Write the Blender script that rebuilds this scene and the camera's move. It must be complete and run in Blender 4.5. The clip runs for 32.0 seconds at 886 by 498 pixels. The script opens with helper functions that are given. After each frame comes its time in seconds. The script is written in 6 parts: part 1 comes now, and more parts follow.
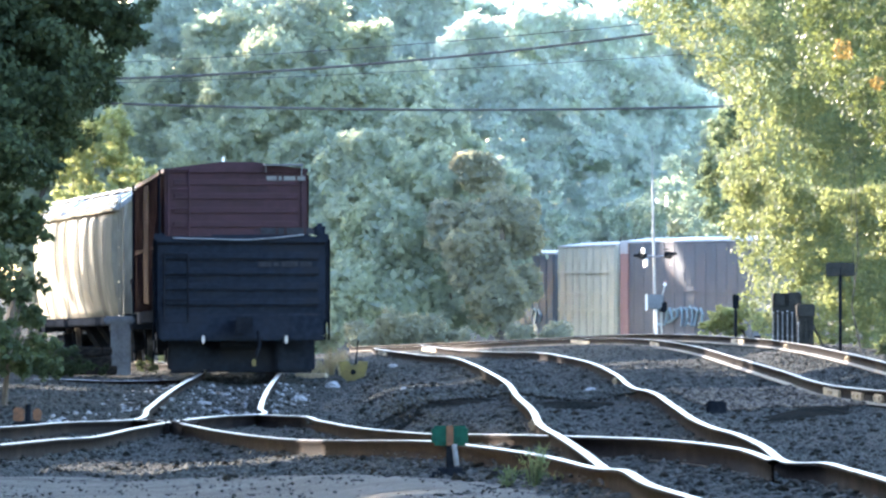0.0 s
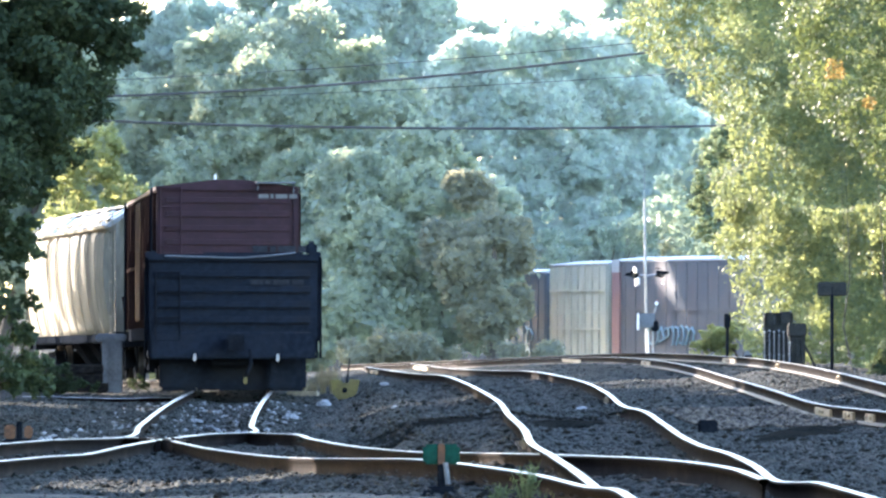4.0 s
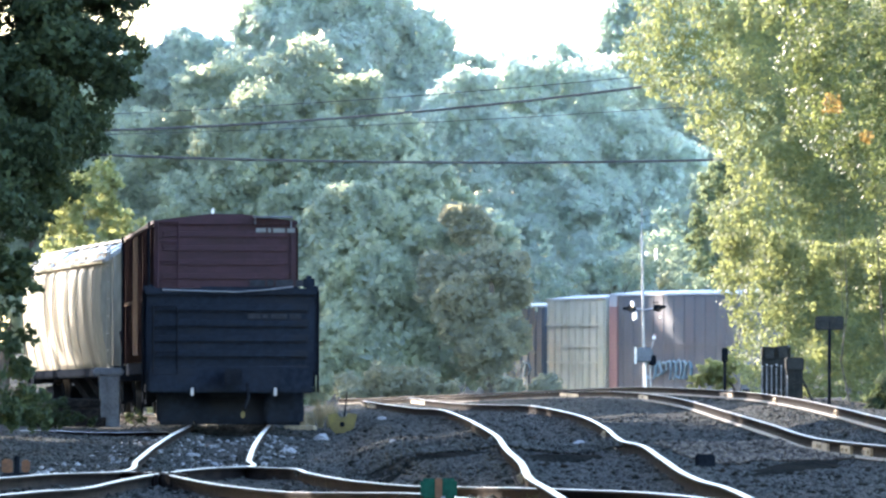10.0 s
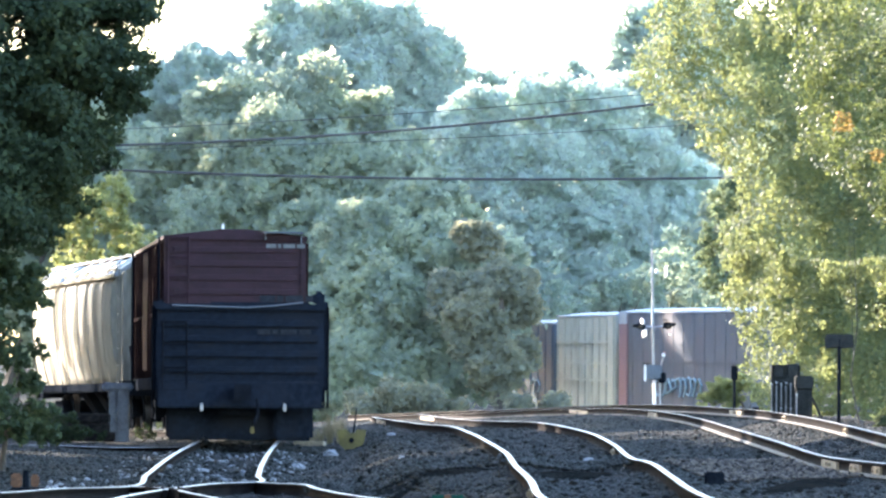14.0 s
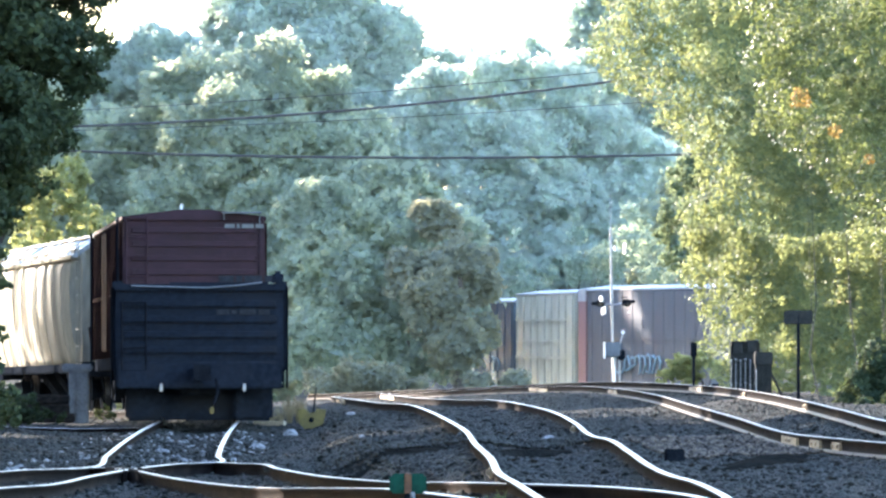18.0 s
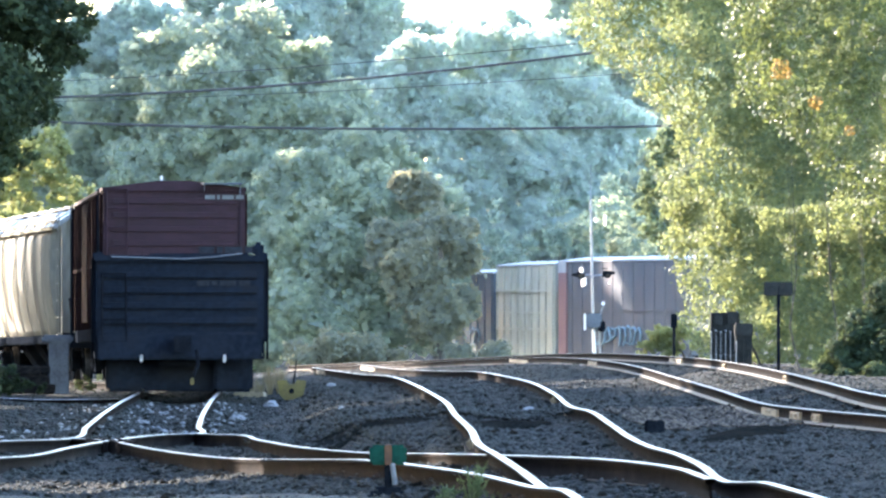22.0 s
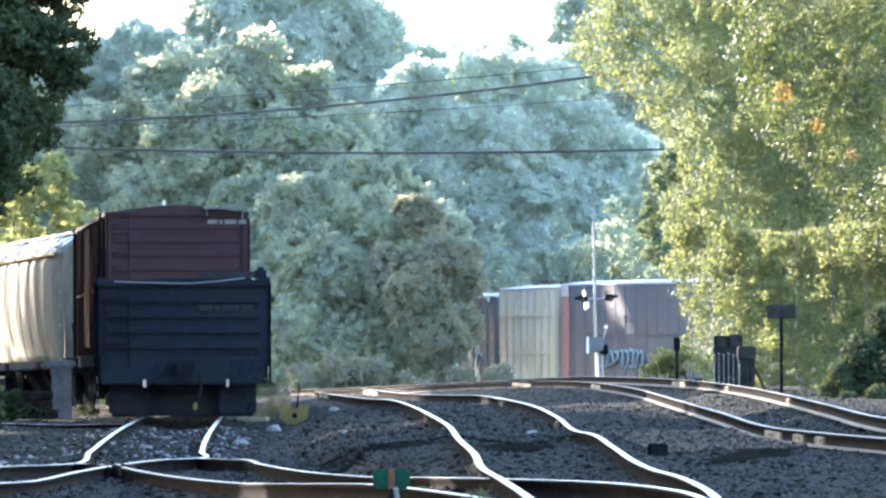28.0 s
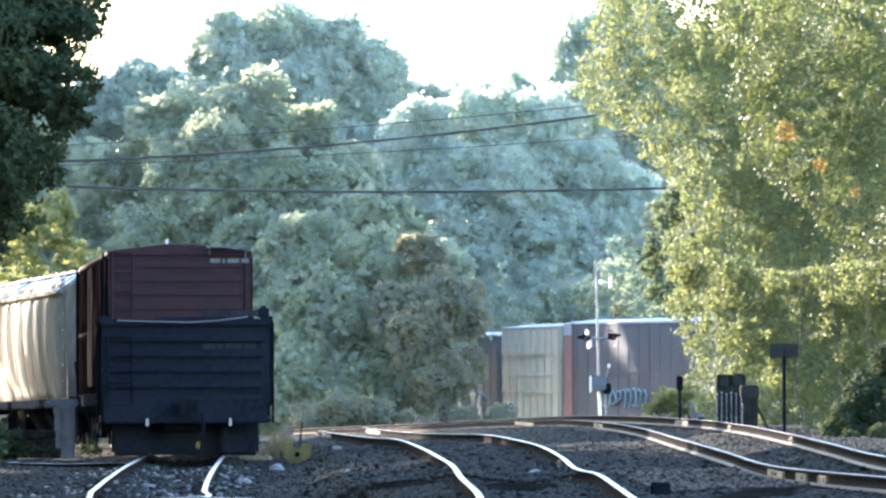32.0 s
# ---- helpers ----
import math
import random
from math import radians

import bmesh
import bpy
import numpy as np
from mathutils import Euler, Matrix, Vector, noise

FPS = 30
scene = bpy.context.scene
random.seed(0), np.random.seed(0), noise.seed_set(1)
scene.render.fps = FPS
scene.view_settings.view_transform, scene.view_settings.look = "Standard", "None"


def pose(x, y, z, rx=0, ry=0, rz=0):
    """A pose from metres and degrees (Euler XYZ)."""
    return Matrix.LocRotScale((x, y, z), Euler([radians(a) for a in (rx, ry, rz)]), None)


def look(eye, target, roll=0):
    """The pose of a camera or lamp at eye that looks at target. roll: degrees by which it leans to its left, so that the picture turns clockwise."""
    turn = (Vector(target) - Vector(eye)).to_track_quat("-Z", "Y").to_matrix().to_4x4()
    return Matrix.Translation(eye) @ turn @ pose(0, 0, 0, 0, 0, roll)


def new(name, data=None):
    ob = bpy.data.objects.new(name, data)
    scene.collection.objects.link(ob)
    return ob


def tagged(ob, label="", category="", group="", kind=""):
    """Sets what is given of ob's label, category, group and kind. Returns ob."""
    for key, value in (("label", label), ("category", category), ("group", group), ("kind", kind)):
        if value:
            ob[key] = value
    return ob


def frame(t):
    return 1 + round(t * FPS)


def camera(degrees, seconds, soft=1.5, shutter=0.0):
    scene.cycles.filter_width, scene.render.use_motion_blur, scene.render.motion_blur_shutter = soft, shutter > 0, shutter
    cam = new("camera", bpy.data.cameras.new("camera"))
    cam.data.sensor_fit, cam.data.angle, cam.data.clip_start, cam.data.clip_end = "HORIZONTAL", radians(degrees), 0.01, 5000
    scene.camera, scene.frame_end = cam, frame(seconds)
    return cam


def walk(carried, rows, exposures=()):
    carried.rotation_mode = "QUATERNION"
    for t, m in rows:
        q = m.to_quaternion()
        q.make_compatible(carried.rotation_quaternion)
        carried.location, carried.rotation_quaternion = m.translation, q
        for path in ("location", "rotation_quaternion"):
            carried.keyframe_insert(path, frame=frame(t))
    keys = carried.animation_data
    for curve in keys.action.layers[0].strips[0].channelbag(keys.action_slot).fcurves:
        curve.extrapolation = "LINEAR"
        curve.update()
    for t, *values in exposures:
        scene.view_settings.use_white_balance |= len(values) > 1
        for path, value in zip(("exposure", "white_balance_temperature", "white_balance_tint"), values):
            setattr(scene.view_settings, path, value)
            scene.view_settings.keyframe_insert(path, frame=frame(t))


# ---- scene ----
import itertools

# A fixed camera with a long lens, swaying on its stand. Seconds, turn, tilt, lean in degrees.
cam = camera(7.2, 32.0, soft=2.5)
EYE, TILT = 1.67, 0.322
ROWS = [
    (0.0, -0.0003, -0.0001, -0.01),
    (0.5, -0.0507, 0.0280, -0.02),
    (1.0, 0.0073, 0.0451, 0.14),
    (1.5, 0.0794, 0.0916, 0.19),
    (2.0, 0.0732, 0.2834, 0.06),
    (2.5, 0.1226, 0.3062, 0.10),
    (3.0, 0.1068, 0.2480, 0.12),
    (3.5, -0.0347, 0.1855, 0.09),
    (5.5, 0.0249, 0.1126, 0.31),
    (6.0, 0.1231, 0.0858, 0.29),
    (6.5, 0.0013, 0.0491, 0.18),
    (7.0, -0.0660, 0.3528, 0.21),
    (7.5, -0.0591, 0.4480, 0.22),
    (8.0, 0.0009, 0.5394, 0.27),
    (8.5, 0.0088, 0.3746, 0.20),
    (9.0, 0.0283, 0.3342, 0.08),
    (9.5, 0.0270, 0.4137, 0.10),
    (10.0, -0.0888, 0.4278, 0.15),
    (10.5, -0.1507, 0.4878, 0.28),
    (11.0, -0.1790, 0.5267, 0.43),
    (11.5, -0.1945, 0.5124, 0.42),
    (12.0, -0.1285, 0.4912, 0.38),
    (12.5, -0.0218, 0.5750, 0.35),
    (13.0, -0.0178, 0.6560, 0.33),
    (13.5, -0.0093, 0.6296, 0.42),
    (15.5, -0.0647, 0.3754, 0.22),
    (16.0, -0.1851, 0.4358, -0.02),
    (16.5, -0.3159, 0.5888, -0.15),
    (17.0, -0.3374, 0.5842, -0.07),
    (17.5, -0.3259, 0.4295, -0.02),
    (18.0, -0.3411, 0.3893, 0.01),
    (18.5, -0.3063, 0.3964, -0.03),
    (19.0, -0.2450, 0.3309, -0.12),
    (19.5, -0.3352, 0.1947, -0.12),
    (20.0, -0.4193, 0.2028, -0.13),
    (20.5, -0.4755, 0.1932, -0.01),
    (21.0, -0.5401, 0.1815, 0.04),
    (21.5, -0.4720, 0.1608, 0.07),
    (22.0, -0.5016, 0.1556, 0.05),
    (22.5, -0.5037, 0.2305, 0.01),
    (23.0, -0.5506, 0.3787, -0.02),
    (23.5, -0.5586, 0.5012, -0.01),
    (24.0, -0.5514, 0.4863, 0.07),
    (24.5, -0.5876, 0.4224, 0.08),
    (25.0, -0.5551, 0.3982, 0.03),
    (25.5, -0.4827, 0.3200, 0.04),
    (27.5, -0.3551, 0.4282, -0.10),
    (28.0, -0.4788, 0.3501, -0.14),
    (28.5, -0.5427, 0.3614, -0.19),
    (29.0, -0.5557, 0.5923, -0.26),
    (29.5, -0.6083, 0.7844, -0.15),
    (30.0, -0.6108, 0.7285, -0.19),
    (30.5, -0.6021, 0.6150, -0.10),
    (31.0, -0.5464, 0.6637, -0.12),
    (31.5, -0.5076, 0.6594, -0.12),
    (32.0, -0.4560, 0.6665, -0.13),
]
walk(cam, [(t, pose(0, 0, EYE, 90 + TILT + tilt, -lean, turn)) for t, turn, tilt, lean in ROWS],
     exposures=[(t, stops, 6450, 18) for t, stops in ((0.0, 3.42), (3.0, 3.36), (7.0, 3.24), (10.0, 3.18), (13.0, 3.18), (16.0, 3.22), (20.0, 3.3), (23.0, 3.32), (25.0, 3.26), (28.0, 3.2), (30.0, 3.0), (32.0, 3.0))])

# ---- light: a low sun from the left, a little ahead, in a bright hazy morning sky
SUN_UP, SUN_LEFT = radians(22), radians(48)   # height, and turn to the left of the view
world = bpy.data.worlds.new("sky")
scene.world = world
world.use_nodes = True
wn = world.node_tree
sky = wn.nodes.new("ShaderNodeTexSky")
sky.sky_type, sky.sun_disc = "NISHITA", False
sky.sun_elevation, sky.sun_rotation = SUN_UP, -SUN_LEFT
sky.dust_density, sky.air_density, sky.ozone_density = 0.8, 1.4, 3.0
wn.nodes["Background"].inputs["Strength"].default_value = 0.15
wn.links.new(sky.outputs[0], wn.nodes["Background"].inputs["Color"])
sun = new("sun", bpy.data.lights.new("sun", "SUN"))
sun.data.energy, sun.data.angle, sun.data.color = 4.0, radians(0.7), (1.0, 0.9, 0.74)
sun.matrix_world = look((-math.sin(SUN_LEFT) * math.cos(SUN_UP), math.cos(SUN_LEFT) * math.cos(SUN_UP), math.sin(SUN_UP)), (0, 0, 0))


# ---- materials
def material(name, dark, light, scale=8.0, rough=0.7, metal=0.0, fine=60.0, bump=0.3, spots=None, spot_scale=1.5, spread=0.12,
             depth=0.01, spec=0.5, stretch=(1, 1, 1), island=False):
    """Two colours mixed by a coarse and a fine noise, with stains of a third and a fine relief."""
    m = bpy.data.materials.new(name)
    m.use_nodes = True
    n, l = m.node_tree.nodes, m.node_tree.links
    b = n["Principled BSDF"]
    co = n.new("ShaderNodeTexCoord")
    mp = n.new("ShaderNodeMapping")
    mp.inputs["Scale"].default_value = stretch
    l.new(co.outputs["Object"], mp.inputs[0])
    a, f = n.new("ShaderNodeTexNoise"), n.new("ShaderNodeTexNoise")
    a.inputs["Scale"].default_value, f.inputs["Scale"].default_value = scale, fine
    a.inputs["Detail"].default_value = 5
    f.inputs["Detail"].default_value = 3
    l.new(mp.outputs[0], a.inputs[0])
    l.new(mp.outputs[0], f.inputs[0])
    add = n.new("ShaderNodeMath")
    add.operation = "ADD"
    if island:
        geo, wide = n.new("ShaderNodeNewGeometry"), n.new("ShaderNodeMath")
        wide.operation = "MULTIPLY_ADD"
        wide.inputs[1].default_value, wide.inputs[2].default_value = 0.6, 0.2
        l.new(geo.outputs["Random Per Island"], wide.inputs[0])
        l.new(wide.outputs[0], add.inputs[0])
    else:
        l.new(a.outputs["Fac"], add.inputs[0])
    l.new(f.outputs["Fac"], add.inputs[1])
    ramp = n.new("ShaderNodeValToRGB")
    ramp.color_ramp.elements[0].position, ramp.color_ramp.elements[1].position = 0.5 - spread, 0.5 + spread
    ramp.color_ramp.elements[0].color, ramp.color_ramp.elements[1].color = (*dark, 1), (*light, 1)
    half = n.new("ShaderNodeMath")
    half.operation = "MULTIPLY"
    half.inputs[1].default_value = 0.5
    l.new(add.outputs[0], half.inputs[0])
    l.new(half.outputs[0], ramp.inputs[0])
    out = ramp.outputs[0]
    if spots:
        s = n.new("ShaderNodeTexNoise")
        s.inputs["Scale"].default_value, s.inputs["Detail"].default_value = spot_scale, 6
        l.new(mp.outputs[0], s.inputs[0])
        sr = n.new("ShaderNodeValToRGB")
        sr.color_ramp.elements[0].position, sr.color_ramp.elements[1].position = 0.5, 0.68
        l.new(s.outputs["Fac"], sr.inputs[0])
        mix = n.new("ShaderNodeMix")
        mix.data_type = "RGBA"
        mix.inputs["B"].default_value = (*spots, 1)
        l.new(sr.outputs[0], mix.inputs["Factor"])
        l.new(out, mix.inputs["A"])
        out = mix.outputs["Result"]
    l.new(out, b.inputs["Base Color"])
    b.inputs["Roughness"].default_value, b.inputs["Metallic"].default_value = rough, metal
    b.inputs["Specular IOR Level"].default_value = spec
    if bump:
        bp = n.new("ShaderNodeBump")
        bp.inputs["Strength"].default_value, bp.inputs["Distance"].default_value = bump, depth
        l.new(add.outputs[0], bp.inputs["Height"])
        l.new(bp.outputs[0], b.inputs["Normal"])
    return m


def leaf_material(name, colours, through_colour, rough=0.6, spec=0.4, glow=0.5, haze_sheen=0.0):
    """Leaves: each its own shade, light shining through them in another colour, a bluish sheen on top for haze."""
    m = bpy.data.materials.new(name)
    m.use_nodes = True
    n, l = m.node_tree.nodes, m.node_tree.links
    b = n["Principled BSDF"]
    g = n.new("ShaderNodeNewGeometry")
    ramp = n.new("ShaderNodeValToRGB")
    e = ramp.color_ramp.elements
    while len(e) < len(colours):
        e.new(0.5)
    for i, c in enumerate(colours):
        e[i].position, e[i].color = i / (len(colours) - 1), (*c, 1)
    no, co = n.new("ShaderNodeTexNoise"), n.new("ShaderNodeTexCoord")
    no.inputs["Scale"].default_value = 0.7
    l.new(co.outputs["Object"], no.inputs[0])
    mix = n.new("ShaderNodeMath")
    mix.operation = "MULTIPLY_ADD"
    mix.inputs[1].default_value = 0.55
    l.new(g.outputs["Random Per Island"], mix.inputs[0])
    off = n.new("ShaderNodeMath")
    off.operation = "MULTIPLY_ADD"
    off.inputs[1].default_value, off.inputs[2].default_value = 1.2, -0.4
    l.new(no.outputs["Fac"], off.inputs[0])
    l.new(off.outputs[0], mix.inputs[2])
    l.new(mix.outputs[0], ramp.inputs[0])
    l.new(ramp.outputs[0], b.inputs["Base Color"])
    b.inputs["Roughness"].default_value, b.inputs["Specular IOR Level"].default_value = rough, spec
    b.inputs["Sheen Weight"].default_value = haze_sheen
    b.inputs["Sheen Roughness"].default_value = 0.6
    b.inputs["Sheen Tint"].default_value = (0.55, 0.78, 0.95, 1)
    tr = n.new("ShaderNodeBsdfTranslucent")
    tint = n.new("ShaderNodeHueSaturation")
    tint.inputs["Color"].default_value = (*through_colour, 1)
    val = n.new("ShaderNodeMath")
    val.operation = "MULTIPLY_ADD"
    val.inputs[1].default_value, val.inputs[2].default_value = 0.7, 0.65
    l.new(mix.outputs[0], val.inputs[0])
    l.new(val.outputs[0], tint.inputs["Value"])
    l.new(tint.outputs[0], tr.inputs[0])
    ms = n.new("ShaderNodeMixShader")
    ms.inputs[0].default_value = glow
    l.new(b.outputs[0], ms.inputs[1])
    l.new(tr.outputs[0], ms.inputs[2])
    l.new(ms.outputs[0], n["Material Output"].inputs[0])
    return m


BALLAST = material("ballast", (0.007, 0.0087, 0.0088), (0.0205, 0.0243, 0.0243), 3.0, 0.95, fine=25, bump=1.0, depth=0.05, spots=(0.019, 0.0177, 0.0153), spot_scale=0.25, spec=0.1)
STONE = material("crushed_stone", (0.008, 0.0096, 0.0095), (0.04, 0.045, 0.0435), 4.0, 0.9, fine=30, bump=0.3, spec=0.12, island=True)
PALE_STONE = material("pale_stone", (0.1, 0.11, 0.12), (0.24, 0.25, 0.27), 6.0, 0.85, fine=30)
# Shade on the ridges is put into this dark colour; stray stones share it.
SOIL = material("dark_soil_and_ridge_shade", (0.0058, 0.0066, 0.0064), (0.0175, 0.0185, 0.0175), 3, 0.95, fine=25, bump=1.0, depth=0.05, spots=(0.02, 0.0175, 0.0148), spot_scale=0.6, spec=0.0)
BROWN_STONE = material("brown_stone", (0.012, 0.011, 0.01), (0.11, 0.092, 0.074), 5, 0.9, fine=30, bump=0.3, spec=0.2, island=True)
# Pale tan with sunlight put into it, mainly for the rails' webs.
PALE_SUNLIT = material("pale_sunlit_tan", (0.15, 0.12, 0.078), (0.3, 0.24, 0.16), 4, 0.7, fine=25, bump=0.3)
DIRT = material("dirt_road", (0.034, 0.0345, 0.031), (0.068, 0.068, 0.061), 2.5, 0.95, fine=22, bump=0.8, depth=0.03, spots=(0.028, 0.028, 0.0255), spot_scale=0.9, spec=0.1)
RAIL_HEAD = material("worn_steel", (0.04, 0.037, 0.035), (0.21, 0.205, 0.2), 1.6, 0.38, 0.7, fine=30, bump=0.05)
RAIL_SIDE = material("rusty_steel", (0.0055, 0.005, 0.0054), (0.0122, 0.0104, 0.0104), 6, 0.85, 0.0, fine=40, bump=0.3, spots=(0.0175, 0.0138, 0.0125), spot_scale=2.0, spec=0.02)
DULL_HEAD = material("dull_rusty_rail_head", (0.05, 0.044, 0.038), (0.15, 0.135, 0.115), 1.6, 0.5, 0.3, fine=30, bump=0.05)
# Paler than the web: light on the foot is put into its colour.
RAIL_FOOT = material("lit_rail_foot", (0.022, 0.02, 0.018), (0.065, 0.058, 0.052), 5, 0.6, 0.0, fine=30, bump=0.2, spec=0.1)
WHEEL = material("wheel_steel", (0.02, 0.022, 0.026), (0.05, 0.052, 0.06), 5, 0.5, 0.6, fine=40, bump=0.0)
TIE = material("creosoted_timber", (0.012, 0.011, 0.011), (0.045, 0.04, 0.036), 3, 0.9, fine=30, bump=0.6, stretch=(0.3, 3, 1), spec=0.0)
BLACK_PAINT = material("black_car_paint", (0.006, 0.0092, 0.0155), (0.0115, 0.017, 0.028), 1.5, 0.8, fine=12, bump=0.15, spots=(0.0125, 0.0155, 0.022), spot_scale=1.2, spec=0.04)
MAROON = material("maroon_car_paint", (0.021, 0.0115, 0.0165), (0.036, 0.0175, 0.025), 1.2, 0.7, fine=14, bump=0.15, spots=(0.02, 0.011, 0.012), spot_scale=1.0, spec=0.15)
# Darker copy of the maroon: shade on the boxcar's sides, put into paint.
DARK_MAROON = material("shaded_maroon_paint", (0.008, 0.0045, 0.005), (0.017, 0.009, 0.009), 1.2, 0.8, fine=14, bump=0.15, spec=0.01)
SILVER = material("pale_grey_hopper_paint", (0.115, 0.107, 0.085), (0.185, 0.173, 0.138), 0.8, 0.6, 0.0, fine=9, bump=0.1, spec=0.2, spots=(0.078, 0.072, 0.058), spot_scale=0.7, stretch=(1, 1, 0.35))
IRON = material("dark_iron", (0.0045, 0.006, 0.009), (0.011, 0.0135, 0.018), 5, 0.75, 0.0, fine=30, bump=0.2, spec=0.0)
GALV = material("galvanised_steel", (0.2, 0.21, 0.23), (0.36, 0.38, 0.4), 6, 0.45, 0.4, fine=40, bump=0.1)
GREY_POST = material("weathered_grey_paint", (0.07, 0.083, 0.1), (0.14, 0.16, 0.185), 3, 0.7, fine=25, bump=0.2)
CABINET = material("weathered_dark_cabinet_paint", (0.014, 0.0155, 0.016), (0.03, 0.032, 0.031), 4, 0.7, fine=25, bump=0.2, spots=(0.036, 0.033, 0.028), spot_scale=2.5, spec=0.1)
GREEN = material("green_target_paint", (0.001, 0.022, 0.016), (0.002, 0.044, 0.032), 6, 0.7, fine=30, bump=0.1, spec=0.1)
RUST_ORANGE = material("rusty_orange_paint", (0.05, 0.022, 0.01), (0.11, 0.048, 0.02), 5, 0.8, fine=25, bump=0.3)
YELLOW = material("dull_yellow_paint", (0.065, 0.052, 0.012), (0.13, 0.105, 0.02), 5, 0.6, fine=30, bump=0.1)
# The far cars' paints are paled and greyed to stand for haze.
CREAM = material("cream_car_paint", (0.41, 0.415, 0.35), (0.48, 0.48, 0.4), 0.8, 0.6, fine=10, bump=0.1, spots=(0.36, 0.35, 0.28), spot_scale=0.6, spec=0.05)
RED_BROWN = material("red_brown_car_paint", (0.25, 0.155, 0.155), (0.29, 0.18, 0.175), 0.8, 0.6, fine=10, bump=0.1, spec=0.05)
PURPLE_BROWN = material("hazed_brown_car_paint", (0.108, 0.117, 0.132), (0.132, 0.14, 0.155), 0.8, 0.65, fine=10, bump=0.1, spots=(0.135, 0.128, 0.138), spot_scale=0.6, spec=0.05)
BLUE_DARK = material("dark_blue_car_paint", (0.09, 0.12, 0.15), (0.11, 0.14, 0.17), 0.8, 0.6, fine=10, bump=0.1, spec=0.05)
SPRAY = material("pale_blue_spray_paint", (0.2, 0.29, 0.34), (0.24, 0.33, 0.37), 3, 0.7, fine=20, bump=0.0, spec=0.05)
LETTER_DIM = material("worn_grey_lettering", (0.015, 0.0175, 0.023), (0.03, 0.034, 0.042), 9, 0.8, fine=60, bump=0.0, spec=0.03)
LETTER = material("faded_white_lettering", (0.09, 0.1, 0.11), (0.16, 0.17, 0.18), 9, 0.8, fine=60, bump=0.0, spec=0.05)
ROOF_GREY = material("dull_roof_grey", (0.1, 0.115, 0.13), (0.18, 0.2, 0.22), 1.5, 0.45, 0.2, fine=15, bump=0.1)
# Roofs of the far cars, paled for haze like their sides.
PALE_ROOF = material("pale_hazed_roof", (0.36, 0.38, 0.4), (0.46, 0.47, 0.48), 1.2, 0.6, fine=12, bump=0.1, spec=0.1)
WHITE_PAINT = material("white_paint", (0.6, 0.6, 0.6), (0.85, 0.85, 0.83), 8, 0.4, fine=40, bump=0.05)
BARK = material("bark", (0.03, 0.026, 0.022), (0.09, 0.075, 0.06), 2.5, 0.9, fine=18, bump=1.0, depth=0.03, stretch=(1, 1, 0.25))
WIRE = material("black_cable", (0.012, 0.012, 0.014), (0.03, 0.03, 0.032), 5, 0.6, fine=30, bump=0.0)
TIMBER = material("weathered_timber", (0.03, 0.028, 0.026), (0.075, 0.068, 0.06), 3, 0.9, fine=25, bump=0.5, stretch=(3, 3, 0.3))
WET = material("lamp_glass", (0.012, 0.012, 0.014), (0.03, 0.03, 0.034), 4, 0.15, 0.0, bump=0.0)

# Shade on the near left trees is put into this dark leaf colour.
LEAF_SHADE = leaf_material("shade_green_leaf", [(0.016, 0.032, 0.022), (0.034, 0.058, 0.034), (0.062, 0.085, 0.036)], (0.08, 0.1, 0.035), glow=0.3, rough=0.75, spec=0.12)
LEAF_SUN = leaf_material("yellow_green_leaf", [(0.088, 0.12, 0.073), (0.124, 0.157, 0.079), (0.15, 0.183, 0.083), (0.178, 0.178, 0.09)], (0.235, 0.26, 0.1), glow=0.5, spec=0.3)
LEAF_DIM = leaf_material("dull_green_leaf", [(0.1, 0.145, 0.1), (0.125, 0.17, 0.105), (0.15, 0.19, 0.11)], (0.18, 0.22, 0.11), glow=0.5, rough=0.8, spec=0.1)
LEAF_SHRUB = leaf_material("olive_green_leaf", [(0.12, 0.15, 0.075), (0.18, 0.21, 0.095), (0.26, 0.26, 0.12)], (0.38, 0.4, 0.15), glow=0.5)
# Haze over the woods is put into this pale, bluish leaf colour.
LEAF_MID = leaf_material("hazed_green_leaf", [(0.282, 0.355, 0.33), (0.302, 0.37, 0.31), (0.33, 0.375, 0.26)], (0.34, 0.375, 0.235), glow=0.6, rough=0.85, spec=0.03, haze_sheen=0.05)
LEAF_GREEN = leaf_material("fresh_green_leaf", [(0.048, 0.072, 0.036), (0.066, 0.092, 0.038), (0.083, 0.108, 0.042)], (0.135, 0.158, 0.048), glow=0.5, rough=0.5, spec=0.4)
LEAF_ORANGE = leaf_material("orange_brown_leaf", [(0.14, 0.1, 0.035), (0.2, 0.13, 0.04), (0.22, 0.17, 0.06)], (0.3, 0.2, 0.06), glow=0.5)
# Young trees, bronze oak and far wood: haze put into the leaf colours.
LEAF_YOUNG = leaf_material("hazed_young_leaf", [(0.22, 0.31, 0.29), (0.25, 0.335, 0.29), (0.28, 0.35, 0.28)], (0.32, 0.38, 0.26), glow=0.55, rough=0.8, spec=0.1, haze_sheen=0.1)
LEAF_AUTUMN = leaf_material("hazed_bronze_leaf", [(0.205, 0.255, 0.235), (0.225, 0.255, 0.21), (0.25, 0.235, 0.16)], (0.29, 0.265, 0.155), glow=0.6, rough=0.8, spec=0.05, haze_sheen=0.05)
LEAF_FAR = leaf_material("pale_hazed_leaf", [(0.51, 0.6, 0.57), (0.52, 0.605, 0.56), (0.53, 0.605, 0.535)], (0.51, 0.585, 0.475), glow=0.65, rough=0.85, spec=0.03, haze_sheen=0.05)
